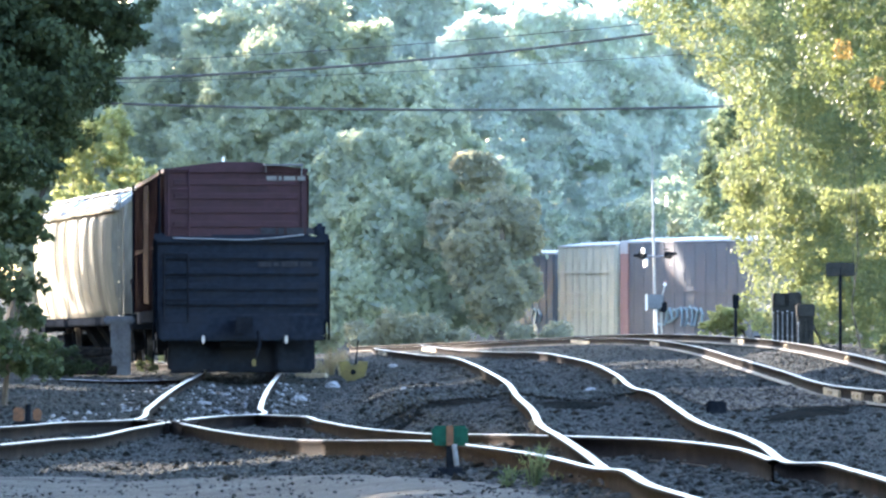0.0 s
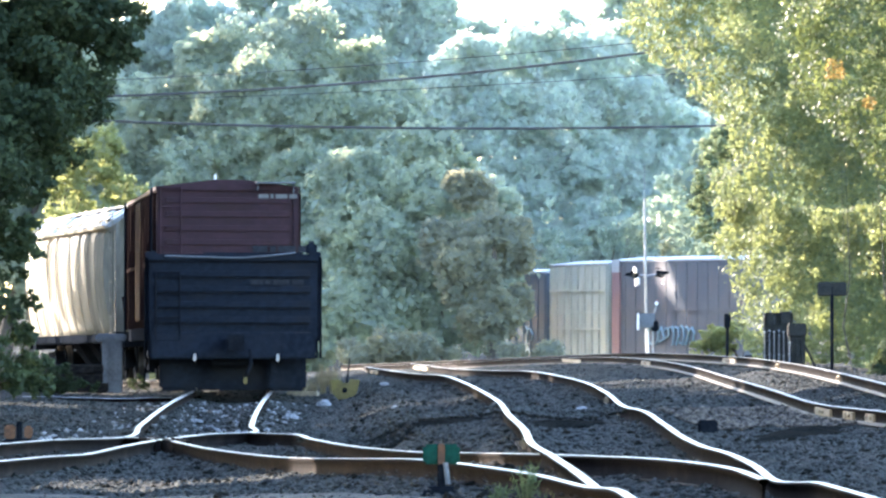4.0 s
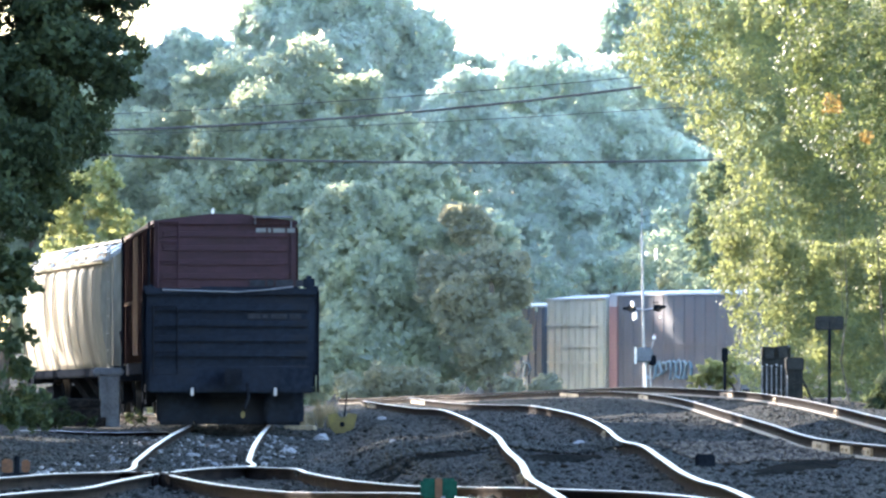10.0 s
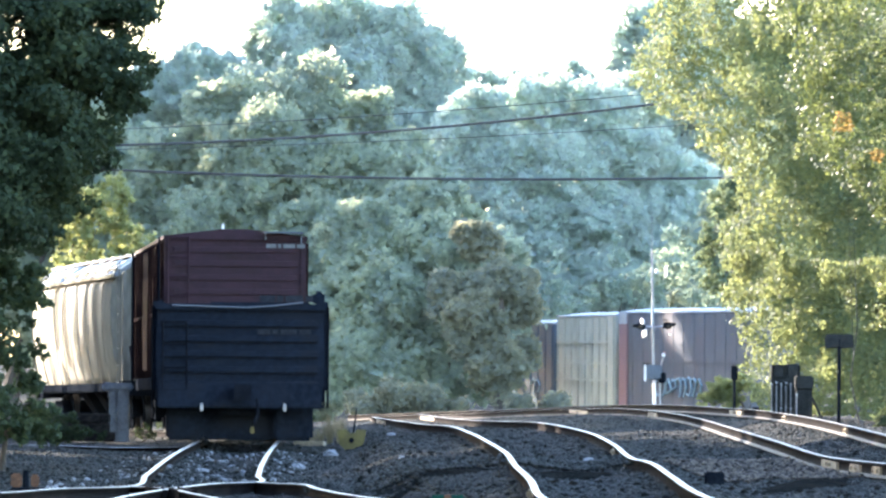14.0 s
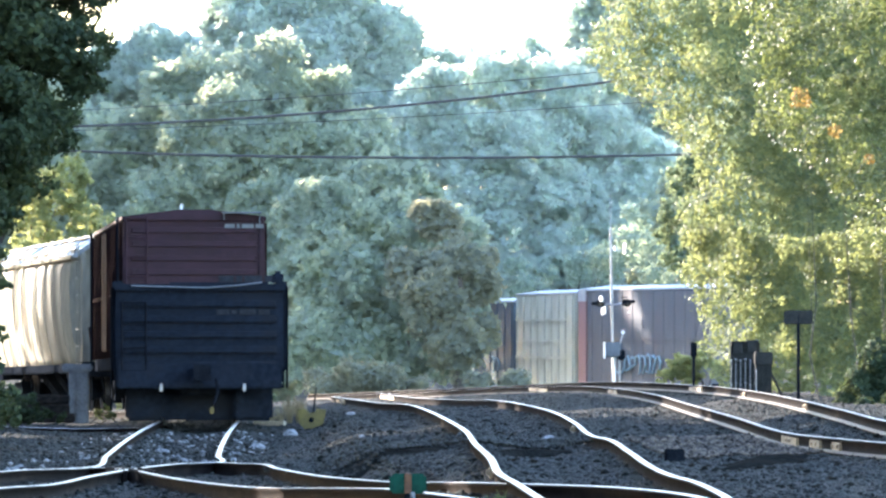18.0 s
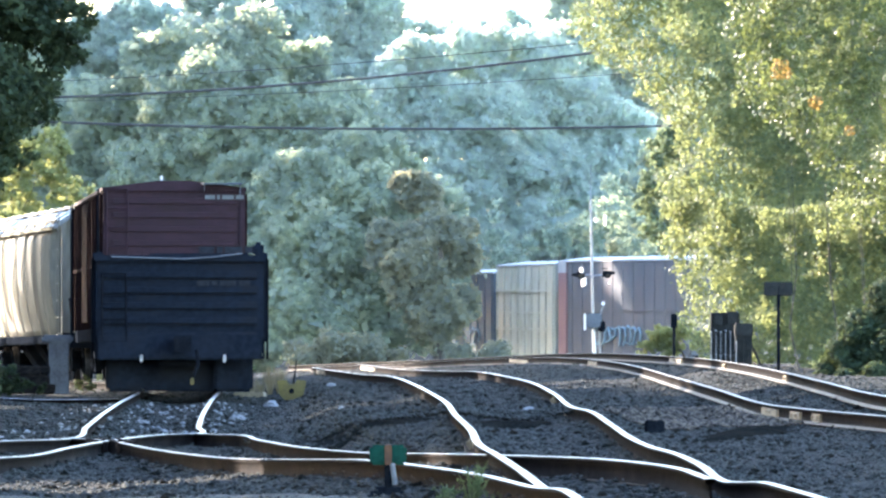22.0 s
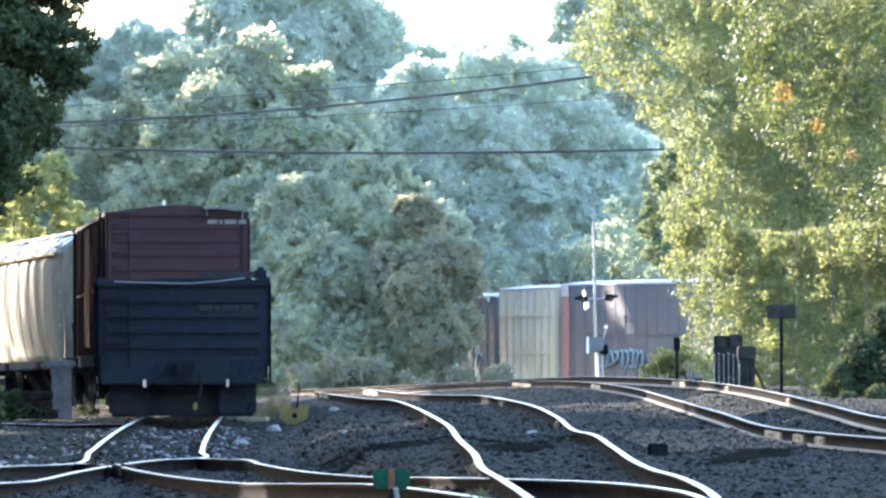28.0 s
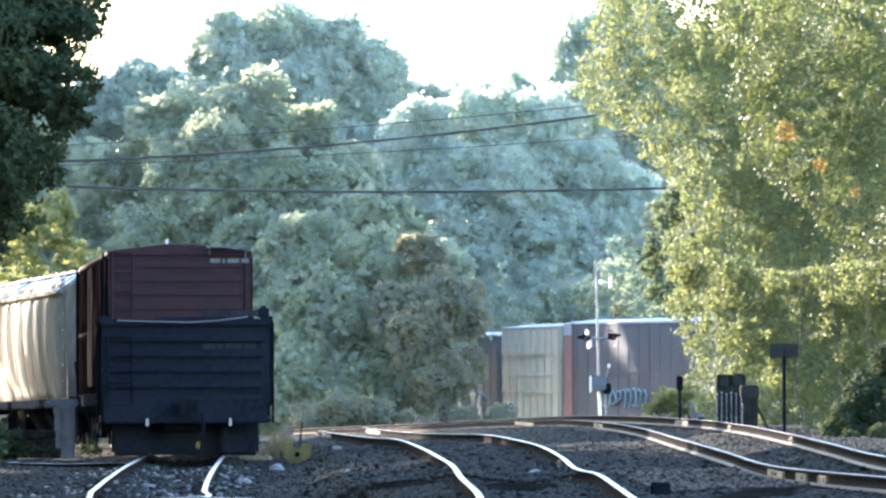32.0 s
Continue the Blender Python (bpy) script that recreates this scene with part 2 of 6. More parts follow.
GRASS = leaf_material("dry_grass", [(0.16, 0.13, 0.08), (0.28, 0.23, 0.14), (0.2, 0.2, 0.1)], (0.38, 0.3, 0.17), glow=0.4)
WEED = leaf_material("green_weed", [(0.03, 0.06, 0.025), (0.055, 0.09, 0.035), (0.08, 0.11, 0.045)], (0.09, 0.14, 0.045), glow=0.4)


# ---- mesh helpers
def bm_box(bm, c, s, m=None):
    """A box of centre c and size s, with small chamfers on its edges."""
    r = bmesh.ops.create_cube(bm, size=1.0)
    for v in r["verts"]:
        v.co = Vector((v.co.x * s[0] + c[0], v.co.y * s[1] + c[1], v.co.z * s[2] + c[2]))
        if m:
            v.co = m @ v.co
    return bm


def box(*items):
    bm = bmesh.new()
    for c, s in items:
        bm_box(bm, c, s)
    return bm


def soft_box(c, s, w):
    bm = box((c, s))
    bmesh.ops.bevel(bm, geom=bm.edges[:], offset=w, segments=2, affect="EDGES")
    return bm


def rod(a, b, r, r2=None, n=8, bm=None):
    """A tapered rod from a to b."""
    bm = bm or bmesh.new()
    a, b = Vector(a), Vector(b)
    m = Matrix.Translation((a + b) / 2) @ (b - a).to_track_quat("Z", "Y").to_matrix().to_4x4()
    bmesh.ops.create_cone(bm, cap_ends=True, segments=n, radius1=r, radius2=r if r2 is None else r2, depth=(b - a).length, matrix=m)
    return bm


def tube(points, radii, n=8, bm=None):
    """A bent, tapering tube through points."""
    bm = bm or bmesh.new()
    rings = []
    pts = [Vector(p) for p in points]
    for i, p in enumerate(pts):
        d = (pts[min(i + 1, len(pts) - 1)] - pts[max(i - 1, 0)]).normalized()
        u = d.cross(Vector((0.31, 0.95, 0.05))).normalized()
        w = d.cross(u)
        rings.append([bm.verts.new(p + (u * math.cos(2 * math.pi * k / n) + w * math.sin(2 * math.pi * k / n)) * radii[i]) for k in range(n)])
    for a, b in zip(rings, rings[1:]):
        for k in range(n):
            bm.faces.new((a[k], a[(k + 1) % n], b[(k + 1) % n], b[k]))
    bm.faces.new(rings[0][::-1])
    bm.faces.new(rings[-1])
    return bm


def prism(profile, y0, y1, smooth=False):
    """A profile in x and z drawn out from y0 to y1."""
    bm = bmesh.new()
    a = [bm.verts.new((x, y0, z)) for x, z in profile]
    b = [bm.verts.new((x, y1, z)) for x, z in profile]
    k = len(profile)
    for i in range(k):
        f = bm.faces.new((a[i], a[(i + 1) % k], b[(i + 1) % k], b[i]))
        f.smooth = smooth
    bm.faces.new(a[::-1])
    bm.faces.new(b)
    bmesh.ops.recalc_face_normals(bm, faces=bm.faces[:])
    return bm


def part(name, bm, mat, parent=None, label="", at=None):
    me = bpy.data.meshes.new(name)
    bm.to_mesh(me)
    bm.free()
    me.materials.append(mat)
    ob = new(name, me)
    if at is not None:
        ob.matrix_basis = at
    ob.parent = parent
    return tagged(ob, label)


def again(ob, at, parent):
    """One more part on the same mesh."""
    o = new(ob.name.split(".")[0], ob.data)
    o.matrix_basis, o.parent = at, parent
    return o


def thing(name, label, category, at, group="", kind=""):
    return_ob = new(name)
    return_ob.empty_display_size = 0.2
    return_ob.matrix_basis = at
    return tagged(return_ob, label, category, group, kind)


def np_mesh(name, verts, faces, mats, slots=None, smooth=False):
    me = bpy.data.meshes.new(name)
    k = faces.shape[1]
    me.vertices.add(len(verts))
    me.vertices.foreach_set("co", verts.astype(np.float32).ravel())
    me.loops.add(faces.size)
    me.loops.foreach_set("vertex_index", faces.astype(np.int32).ravel())
    me.polygons.add(len(faces))
    me.polygons.foreach_set("loop_start", np.arange(0, faces.size, k, dtype=np.int32))
    if slots is not None:
        me.polygons.foreach_set("material_index", slots.astype(np.int32))
    if smooth:
        me.polygons.foreach_set("use_smooth", np.ones(len(faces), bool))
    for m in mats:
        me.materials.append(m)
    me.update(calc_edges=True)
    me.validate()
    return me


# ---- the tracks: the lines of their rail tops in plan, by a few control points
STOCK_LEFT = [(-6.42, 66.5, 0.31), (-5.20, 69.3, 0.29), (-4.56, 72.5, 0.25), (-4.17, 77.1, 0.21), (-3.58, 80.9, 0.17), (-3.71, 88.6, 0.17), (-3.92, 98.9, 0.17), (-4.12, 110.6, 0.17), (-4.29, 125.4, 0.17)]
STOCK_RIGHT = [(-5.23, 54.1, 0.35), (-4.38, 58.4, 0.33), (-3.93, 62.5, 0.29), (-3.63, 65.6, 0.27), (-3.41, 68.0, 0.24), (-3.26, 74.5, 0.20), (-3.04, 79.9, 0.17), (-2.57, 83.4, 0.17), (-2.22, 84.2, 0.17), (-2.30, 88.6, 0.17), (-2.46, 96.4, 0.17), (-2.70, 110.6, 0.17), (-2.96, 129.8, 0.17)]
CROSS_LEFT = [(-3.58, 80.9, 0.17), (-3.10, 79.9, 0.17), (-2.82, 77.4, 0.18), (-2.20, 71.4, 0.22), (-1.35, 63.7, 0.31), (-0.67, 57.7, 0.43), (-0.10, 54.2, 0.50), (0.23, 52.2, 0.51), (0.69, 48.7, 0.52), (1.00, 45.2, 0.52), (1.12, 43.6, 0.55), (1.20, 40.8, 0.54), (1.41, 38.4, 0.52), (1.74, 30.2, 0.52)]
CROSS_RIGHT = [(-2.22, 84.2, 0.17), (-1.90, 83.4, 0.17), (-1.69, 83.1, 0.17), (-1.39, 79.2, 0.19), (-0.78, 72.6, 0.23), (-0.13, 68.1, 0.27), (0.24, 64.0, 0.35), (0.93, 56.6, 0.49), (1.68, 52.7, 0.54), (2.08, 50.1, 0.54), (2.20, 47.0, 0.53)]
MAIN_LEFT = [(1.04, 45.2, 0.52), (0.99, 50.1, 0.52), (0.91, 55.3, 0.52), (0.83, 59.5, 0.52), (0.85, 66.7, 0.52), (0.80, 75.8, 0.52), (0.79, 85.8, 0.52), (0.66, 96.2, 0.52), (0.48, 107.9, 0.51), (0.16, 125.6, 0.45), (-0.40, 145.0, 0.30), (-1.08, 160.0, 0.24), (-1.68, 173.0, 0.20)]
MAIN_RIGHT = [(2.96, 33.0, 0.52), (2.78, 37.8, 0.52), (2.68, 42.7, 0.52), (2.60, 45.2, 0.52), (2.54, 47.1, 0.51), (2.39, 48.3, 0.48), (2.37, 52.2, 0.51), (2.35, 56.7, 0.51), (2.27, 58.8, 0.51), (2.22, 62.0, 0.52), (2.28, 69.9, 0.52), (2.33, 79.2, 0.52), (2.23, 81.4, 0.52), (2.33, 94.9, 0.52), (2.32, 108.6, 0.52), (2.11, 121.5, 0.50), (1.83, 137.0, 0.43), (1.40, 150.0, 0.32), (0.86, 162.0, 0.23), (0.22, 173.0, 0.18), (-0.61, 185.0, 0.19)]
SIDING_LEFT = [(5.80, 51.0, 0.65), (5.19, 71.4, 0.57), (4.85, 77.1, 0.55), (4.64, 84.3, 0.52), (4.76, 99.5, 0.52), (4.90, 118.4, 0.52), (5.04, 137.8, 0.52), (5.01, 150.0, 0.51), (4.86, 161.0, 0.49), (4.36, 172.0, 0.46), (3.74, 182.0, 0.38), (2.47, 197.0, 0.22), (0.27, 213.0, -0.04), (-2.25, 226.0, -0.23)]
SIDING_RIGHT = [(6.44, 56.6, 0.72), (5.77, 79.4, 0.67), (6.03, 95.9, 0.67), (6.28, 109.3, 0.67), (6.53, 128.0, 0.66), (6.36, 140.0, 0.67), (6.09, 147.0, 0.66), (5.71, 156.0, 0.64), (5.11, 165.0, 0.61), (4.55, 174.0, 0.54), (3.93, 184.0, 0.44), (1.89, 203.0, 0.19), (-0.77, 219.0, -0.05), (-3.04, 231.0, -0.24)]
RAIL_HIGH = 0.17


def spline(points, step=0.5):
    """A smooth line through points, cut into steps."""
    p = np.array(points, float)
    p = np.vstack([2 * p[0] - p[1], p, 2 * p[-1] - p[-2]])
    out = []
    for i in range(1, len(p) - 2):
        a, b, c, d = p[i - 1:i + 3]
        k = max(2, int(np.linalg.norm(c - b) / step))
        la, lb, lc = [max(1e-3, np.linalg.norm(v)) ** 0.5 for v in (b - a, c - b, d - c)]
        m1 = lb * ((b - a) / la - (c - a) / (la + lb) + (c - b) / lb)
        m2 = lb * ((c - b) / lb - (d - b) / (lb + lc) + (d - c) / lc)
        for s in np.arange(k) / k:
            out.append((2 * s**3 - 3 * s**2 + 1) * b + (s**3 - 2 * s**2 + s) * m1 + (3 * s**2 - 2 * s**3) * c + (s**3 - s**2) * m2)
    out.append(p[-2])
    return np.array(out)


# the train's curve beyond the turnout (centre of the track in plan)
TRAIN = [(-3.80, 118.0, 0.17), (-3.55, 124.0, 0.17), (-3.75, 133.0, 0.15), (-4.25, 143.0, 0.1), (-5.0, 153.0, 0.02), (-6.15, 162.0, -0.05), (-9.0, 178.0, -0.2), (-14.0, 196.0, -0.4), (-24.0, 218.0, -0.6)]
train_line = spline(TRAIN)


def beside(line, off):
    d = np.gradient(line, axis=0)
    d /= np.linalg.norm(d[:, :2], axis=1)[:, None]
    return line + off * np.stack([d[:, 1], -d[:, 0], 0 * d[:, 0]], 1)


lines = {k: spline(v) for k, v in dict(sl=STOCK_LEFT, sr=STOCK_RIGHT, cl=CROSS_LEFT, cr=CROSS_RIGHT, ml=MAIN_LEFT, mr=MAIN_RIGHT, dl=SIDING_LEFT, dr=SIDING_RIGHT).items()}
tl, tr = beside(train_line, -0.75), beside(train_line, 0.75)
lines["sl"] = spline(STOCK_LEFT + [tuple(p) for p in tl[tl[:, 1] > lines["sl"][-1, 1] + 5][::12]])
lines["sr"] = spline(STOCK_RIGHT + [tuple(p) for p in tr[tr[:, 1] > lines["sr"][-1, 1] + 5][::12]])

# ---- ground: one sheet that carries the rails and runs on to the horizon
KNOWN = np.vstack([v[::3] for v in lines.values()])
KNOWN[:, 2] -= RAIL_HIGH
CLEAR = np.concatenate([np.full(len(v[::3]), k in ("dl", "dr")) for k, v in lines.items()])
ANCHORS = np.array([(-12, 60, 0.05), (-13, 95, 0.1), (-14, 130, 0.2), (-20, 60, 0.2), (9.5, 70, 0.45), (11, 100, 0.5), (12, 150, 0.4), (16, 180, 0.2), (-3, 30, 0.1), (2, 15, 0.1), (-8, 15, 0.0), (9, 20, 0.2),
                    (0, 262, -1.0), (12, 255, -0.9), (-20, 250, -1.0), (20, 280, -1.3), (5, 300, -1.3), (-30, 300, -1.0), (40, 250, -0.5), (-25, 160, 0.0), (30, 120, 0.6), (-40, 100, 0.4)], float)


def ground_z(x, y):
    """Height of the ground, from the levels of the tracks near by."""
    x, y = np.atleast_1d(np.asarray(x, float)), np.atleast_1d(np.asarray(y, float))
    z = np.zeros(len(x))
    for i in range(0, len(x), 8000):
        sx, sy = x[i:i + 8000, None], y[i:i + 8000, None]
        w1 = np.exp(-((sx - KNOWN[:, 0]) / 0.55) ** 2 - ((sy - KNOWN[:, 1]) / 1.6) ** 2)
        w2 = 2e-3 / (1 + ((sx - KNOWN[:, 0]) / 1.0) ** 2 + ((sy - KNOWN[:, 1]) / 8.0) ** 2) ** 2
        w3 = 0.1 / (1 + ((sx - ANCHORS[:, 0]) / 2.0) ** 2 + ((sy - ANCHORS[:, 1]) / 8.0) ** 2) ** 2
        s = (w1 + w2).sum(1) + w3.sum(1)
        z[i:i + 8000] = ((w1 + w2) @ KNOWN[:, 2] + w3 @ ANCHORS[:, 2]) / s
    return z


def axis_steps(spans):
    out = [spans[0][0]]
    for a, b, s in spans:
        k = max(1, int(round((b - a) / s)))
        out += [a + (b - a) * (i + 1) / k for i in range(k)]
    return np.array(out)


gx = axis_steps([(-3000, -400, 650), (-400, -60, 40), (-60, -14, 3), (-14, 14, 0.22), (14, 60, 3), (60, 400, 40), (400, 3000, 650)])
gy = axis_steps([(-3000, -300, 600), (-300, -20, 40), (-20, 36, 2), (36, 130, 0.35), (130, 235, 0.6), (235, 340, 4), (340, 600, 30), (600, 3000, 600)])
GX, GY = np.meshgrid(gx, gy)
gz = ground_z(GX.ravel(), GY.ravel())
rough = np.array([noise.noise((a * 0.9, b * 0.35, 0.0)) * 0.035 + noise.noise((a * 3.1, b * 1.2, 4.0)) * 0.018 if abs(a) < 15 and 30 < b < 240 else 0.0 for a, b in zip(GX.ravel(), GY.ravel())])


def rail_bed(x, y):
    """How near a rail the points lie, and how high the ballast stands against its foot: the siding's rails stand clear."""
    near, clear = np.zeros(len(x)), np.zeros(len(x))
    for i in range(0, len(x), 8000):
        sx, sy = x[i:i + 8000, None], y[i:i + 8000, None]
        w = np.exp(-((sx - KNOWN[:, 0]) / 0.35) ** 2 - ((sy - KNOWN[:, 1]) / 1.5) ** 2)
        near[i:i + 8000], clear[i:i + 8000] = w.max(1), w[:, CLEAR].max(1)
    return near, 0.034 * near - 0.05 * np.minimum(near, clear)


near, lift = rail_bed(GX.ravel(), GY.ravel())
gz = gz + rough * (1 - near) + lift - 0.06 * (1 - near)
nx, ny = len(gx), len(gy)
idx = np.arange(nx * ny).reshape(ny, nx)
faces = np.stack([idx[:-1, :-1].ravel(), idx[:-1, 1:].ravel(), idx[1:, 1:].ravel(), idx[1:, :-1].ravel()], 1)
ground = new("ground", np_mesh("ground", np.stack([GX.ravel(), GY.ravel(), gz], 1), faces, [BALLAST], smooth=True))
tagged(ground, "dark grey crushed stone ballast of a railway yard", "ground", kind="structure")


def gz_at(x, y):
    return float(ground_z(x, y)[0]) - 0.06


# ---- dirt road in front of the yard
def dirt_road():
    xs, rows_ = np.linspace(-9, 3.2, 90), 40
    v = []
    for j in range(rows_):
        s = j / (rows_ - 1)
        far = np.interp(xs, [-9, -3.6, -2.8, -1.7, -0.76, 0.1, 0.7, 1.0, 3.2], [57.5, 57.9, 58.8, 55.2, 51.6, 51.0, 49.5, 44, 33]) + np.array([noise.noise((x * 2.3, 2.0, 0)) * 0.5 for x in xs])
        y = 22 + (far - 22) * s
        z = ground_z(xs, y) - 0.03 * s**6 + np.array([noise.noise((x * 2.0, yy * 0.6, 7.0)) * 0.012 for x, yy in zip(xs, y)])
        v.append(np.stack([xs, y, z], 1))
    v = np.vstack(v)
    i = np.arange(90 * rows_).reshape(rows_, 90)
    f = np.stack([i[:-1, :-1].ravel(), i[:-1, 1:].ravel(), i[1:, 1:].ravel(), i[1:, :-1].ravel()], 1)
    tagged(new("road", np_mesh("road", v, f, [DIRT], smooth=True)), "pale dry dirt road along the tracks", "road", kind="structure")


dirt_road()

PROFILE = [(-0.02, 0.0), (-0.036, -0.005), (-0.037, -0.03), (-0.012, -0.042), (-0.009, -0.135), (-0.07, -0.155), (-0.07, -0.17), (0.07, -0.17), (0.07, -0.155), (0.009, -0.135), (0.012, -0.042), (0.037, -0.03), (0.036, -0.005), (0.02, 0.0)]


def rail_mesh(line, head=None):
    """A rail: its profile drawn along a line, the head worn bright."""
    d = np.gradient(line, axis=0)
    d /= np.linalg.norm(d[:, :2], axis=1)[:, None]
    side = np.stack([d[:, 1], -d[:, 0], 0 * d[:, 0]], 1)
    pr = np.array(PROFILE)
    k = len(pr)
    v = line[:, None, :] + side[:, None, :] * pr[None, :, 0, None]
    v[:, :, 2] += pr[None, :, 1]
    n = len(line)
    i = np.arange(n * k).reshape(n, k)
    j = np.roll(i, -1, axis=1)
    f = np.stack([i[:-1], j[:-1], j[1:], i[1:]], -1).reshape(-1, 4)
    slots = np.tile([0, 1, 1, 1, 2, 2, 1, 2, 2, 1, 1, 1, 0, 0] if head else [0, 1, 1, 1, 1, 2, 1, 2, 1, 1, 1, 1, 0, 0], n - 1)
    return np_mesh("rail", v.reshape(-1, 3), f, [head or RAIL_HEAD, RAIL_SIDE, RAIL_FOOT], slots)


def joint_bar(parent, line, y, mat, length=0.9, side=-1):
    """A bolted joint bar on the side of a rail; long pale ones stand in for sunlit web."""
    i = int(np.argmin(abs(line[:, 1] - y)))
    d = line[min(i + 1, len(line) - 1)] - line[max(i - 1, 0)]
    turn = math.degrees(math.atan2(-d[0], d[1]))
    ob = part("joint_bar", box(((side * 0.026, 0, -0.088), (0.03, length, 0.085)), ((side * 0.05, -0.25, -0.088), (0.03, 0.04, 0.04)), ((side * 0.05, 0.25, -0.088), (0.03, 0.04, 0.04))),
              mat, parent, "bolted joint bar, sun on the rail painted in where pale", pose(line[i][0], line[i][1], line[i][2], 0, 0, turn))
    return ob


TIE_MESH = []


def tie(parent, p, turn, length=2.6):
    if not TIE_MESH:
        bm = soft_box((0, 0, -0.09), (2.6, 0.23, 0.18), 0.012)
        ob = part("tie", bm, TIE, parent, at=pose(*p, 0, 0, turn))
        TIE_MESH.append(ob)
    else:
        again(TIE_MESH[0], pose(*p, 0, random.uniform(-0.4, 0.4), turn), parent)


def track(label, left, right, ties_from, spacing=0.6, most=290, head=None):
    t = thing("railway_track", label, "track", pose(0, 0, 0), "tracks of the yard")
    for line in (left, right):
        if line is not None:
            ob = new("rail", rail_mesh(line, head))
            ob.parent = t
    if ties_from is not None:
        mid, acc, n = ties_from, 0.0, 0
        for a, b in zip(mid, mid[1:]):
            acc += float(np.linalg.norm(b - a))
            if acc > spacing and 38 < a[1] < 215 and n < most:
                acc, n = 0.0, n + 1
                d = b - a
                tie(t, (a[0], a[1], a[2] - RAIL_HIGH - 0.085 + random.uniform(-0.025, 0.02)), math.degrees(math.atan2(-d[0], d[1])) + random.uniform(-2, 2))
    return t


def middle(a, b):
    """The line half-way between two rails, by distance ahead."""
    ys = np.arange(max(a[:, 1].min(), b[:, 1].min()), min(a[:, 1].max(), b[:, 1].max()), 0.15)
    oa, ob = np.argsort(a[:, 1]), np.argsort(b[:, 1])
    return np.stack([(np.interp(ys, a[oa, 1], a[oa, 0]) + np.interp(ys, b[ob, 1], b[ob, 0])) / 2, ys,
                     np.minimum(np.interp(ys, a[oa, 1], a[oa, 2]), np.interp(ys, b[ob, 1], b[ob, 2]))], 1)


train_track = track("worn railway track running under the parked freight cars", lines["sl"], lines["sr"], middle(lines["sl"], lines["sr"]))
main_track = track("worn main railway track with bright wavy rails", lines["ml"], lines["mr"], middle(lines["ml"], lines["mr"]))
siding_track = track("railway track climbing over the low crest", lines["dl"], lines["dr"], middle(lines["dl"], lines["dr"]), head=DULL_HEAD)
cross_track = track("crossover rails linking two tracks", lines["cl"], lines["cr"], None)


# ---- trees
def leaf_cloud(blobs, size, cover, seed, droop=0.0, clump=0.65, inner=0.3, loose=0.6):
    """Leaves over the skins of many tufts, which sit on the skins of a few lobes: returns vertices and faces."""
    rng = np.random.default_rng(seed)
    allp, alln, alls = [], [], []
    for (cx, cy, cz), r in blobs:
        rx, ry, rz = (r, r, r * 0.9) if not isinstance(r, tuple) else r
        k = int((14 + 5 * min(max(rx, rz), 3.0)) / clump**1.6)
        d = rng.normal(size=(k, 3))
        d /= np.linalg.norm(d, axis=1)[:, None]
        c = d * rng.uniform(0.55, 1.05, k)[:, None] * np.array([rx, ry, rz])
        tr_ = min(rx, rz) * rng.uniform(0.22, 0.5, k) * clump
        for j in range(k):
            total = int(4 * math.pi * tr_[j] ** 2 * cover / (size * size * 0.42))
            if total < 6:
                continue
            e = rng.normal(size=(total, 3))
            e /= np.linalg.norm(e, axis=1)[:, None]
            lump = 1 + 0.3 * np.sin(e[:, 0] * 4 + j) * np.cos(e[:, 2] * 5 + 2 * j) + rng.normal(0, 0.16, total)
            rad = np.where(rng.random(total) < inner, rng.uniform(0.3, 0.9, total), lump) * tr_[j]
            off = e * rad[:, None] * np.array([1.15, 1.15, 0.8])
            p = off + c[j] + np.array([cx, cy, cz])
            p[:, 2] -= droop * np.abs(off[:, 0])
            n = e * 0.75 + d[j] * 0.25 + rng.normal(size=(total, 3)) * loose + np.array([0, 0, 0.2])
            allp.append(p)
            alln.append(n / np.linalg.norm(n, axis=1)[:, None])
            alls.append(size * rng.uniform(0.55, 1.35, total))
    p, n, s = np.vstack(allp), np.vstack(alln), np.concatenate(alls)
    t = np.cross(n, rng.normal(size=p.shape))
    t /= np.linalg.norm(t, axis=1)[:, None]
    b = np.cross(n, t)
    s = s[:, None]
    v = np.stack([p - t * s * 0.6, p - b * s * 0.34 + n * s * 0.1, p + t * s * 0.6, p + b * s * 0.34 + n * s * 0.1], 1).reshape(-1, 3)
    return v, np.arange(len(v)).reshape(-1, 4)


def lattice_noise(p, seed):
    """Smooth noise between -1 and 1 at points p."""
    q = np.floor(p).astype(np.int64)
    f = p - q
    f = f * f * (3 - 2 * f)
    out = np.zeros(len(p))
    for i, j, k in itertools.product((0, 1), repeat=3):
        h = (q[:, 0] + i) * 374761393 + (q[:, 1] + j) * 668265263 + (q[:, 2] + k) * 2147483647 + seed * 1274126177
        h = (h ^ (h >> 13)) * 1103515245 & 0x7FFFFFFF
        h = (h ^ (h >> 16)) & 0xFFFF
        w = (f[:, 0] if i else 1 - f[:, 0]) * (f[:, 1] if j else 1 - f[:, 1]) * (f[:, 2] if k else 1 - f[:, 2])
        out += w * (h / 32767.5 - 1)
    return out


def bough_lumps(p0, r, seed):
    """How far the skin of a lobe swells or sinks at points of it, as a share of its radius."""
    u = max(0.8, r)
    return 0.26 * lattice_noise(p0 / (0.6 * u), seed) + 0.2 * lattice_noise(p0 / (0.25 * u), seed + 1) + 0.22 * lattice_noise(p0 / (0.09 * u), seed + 2)


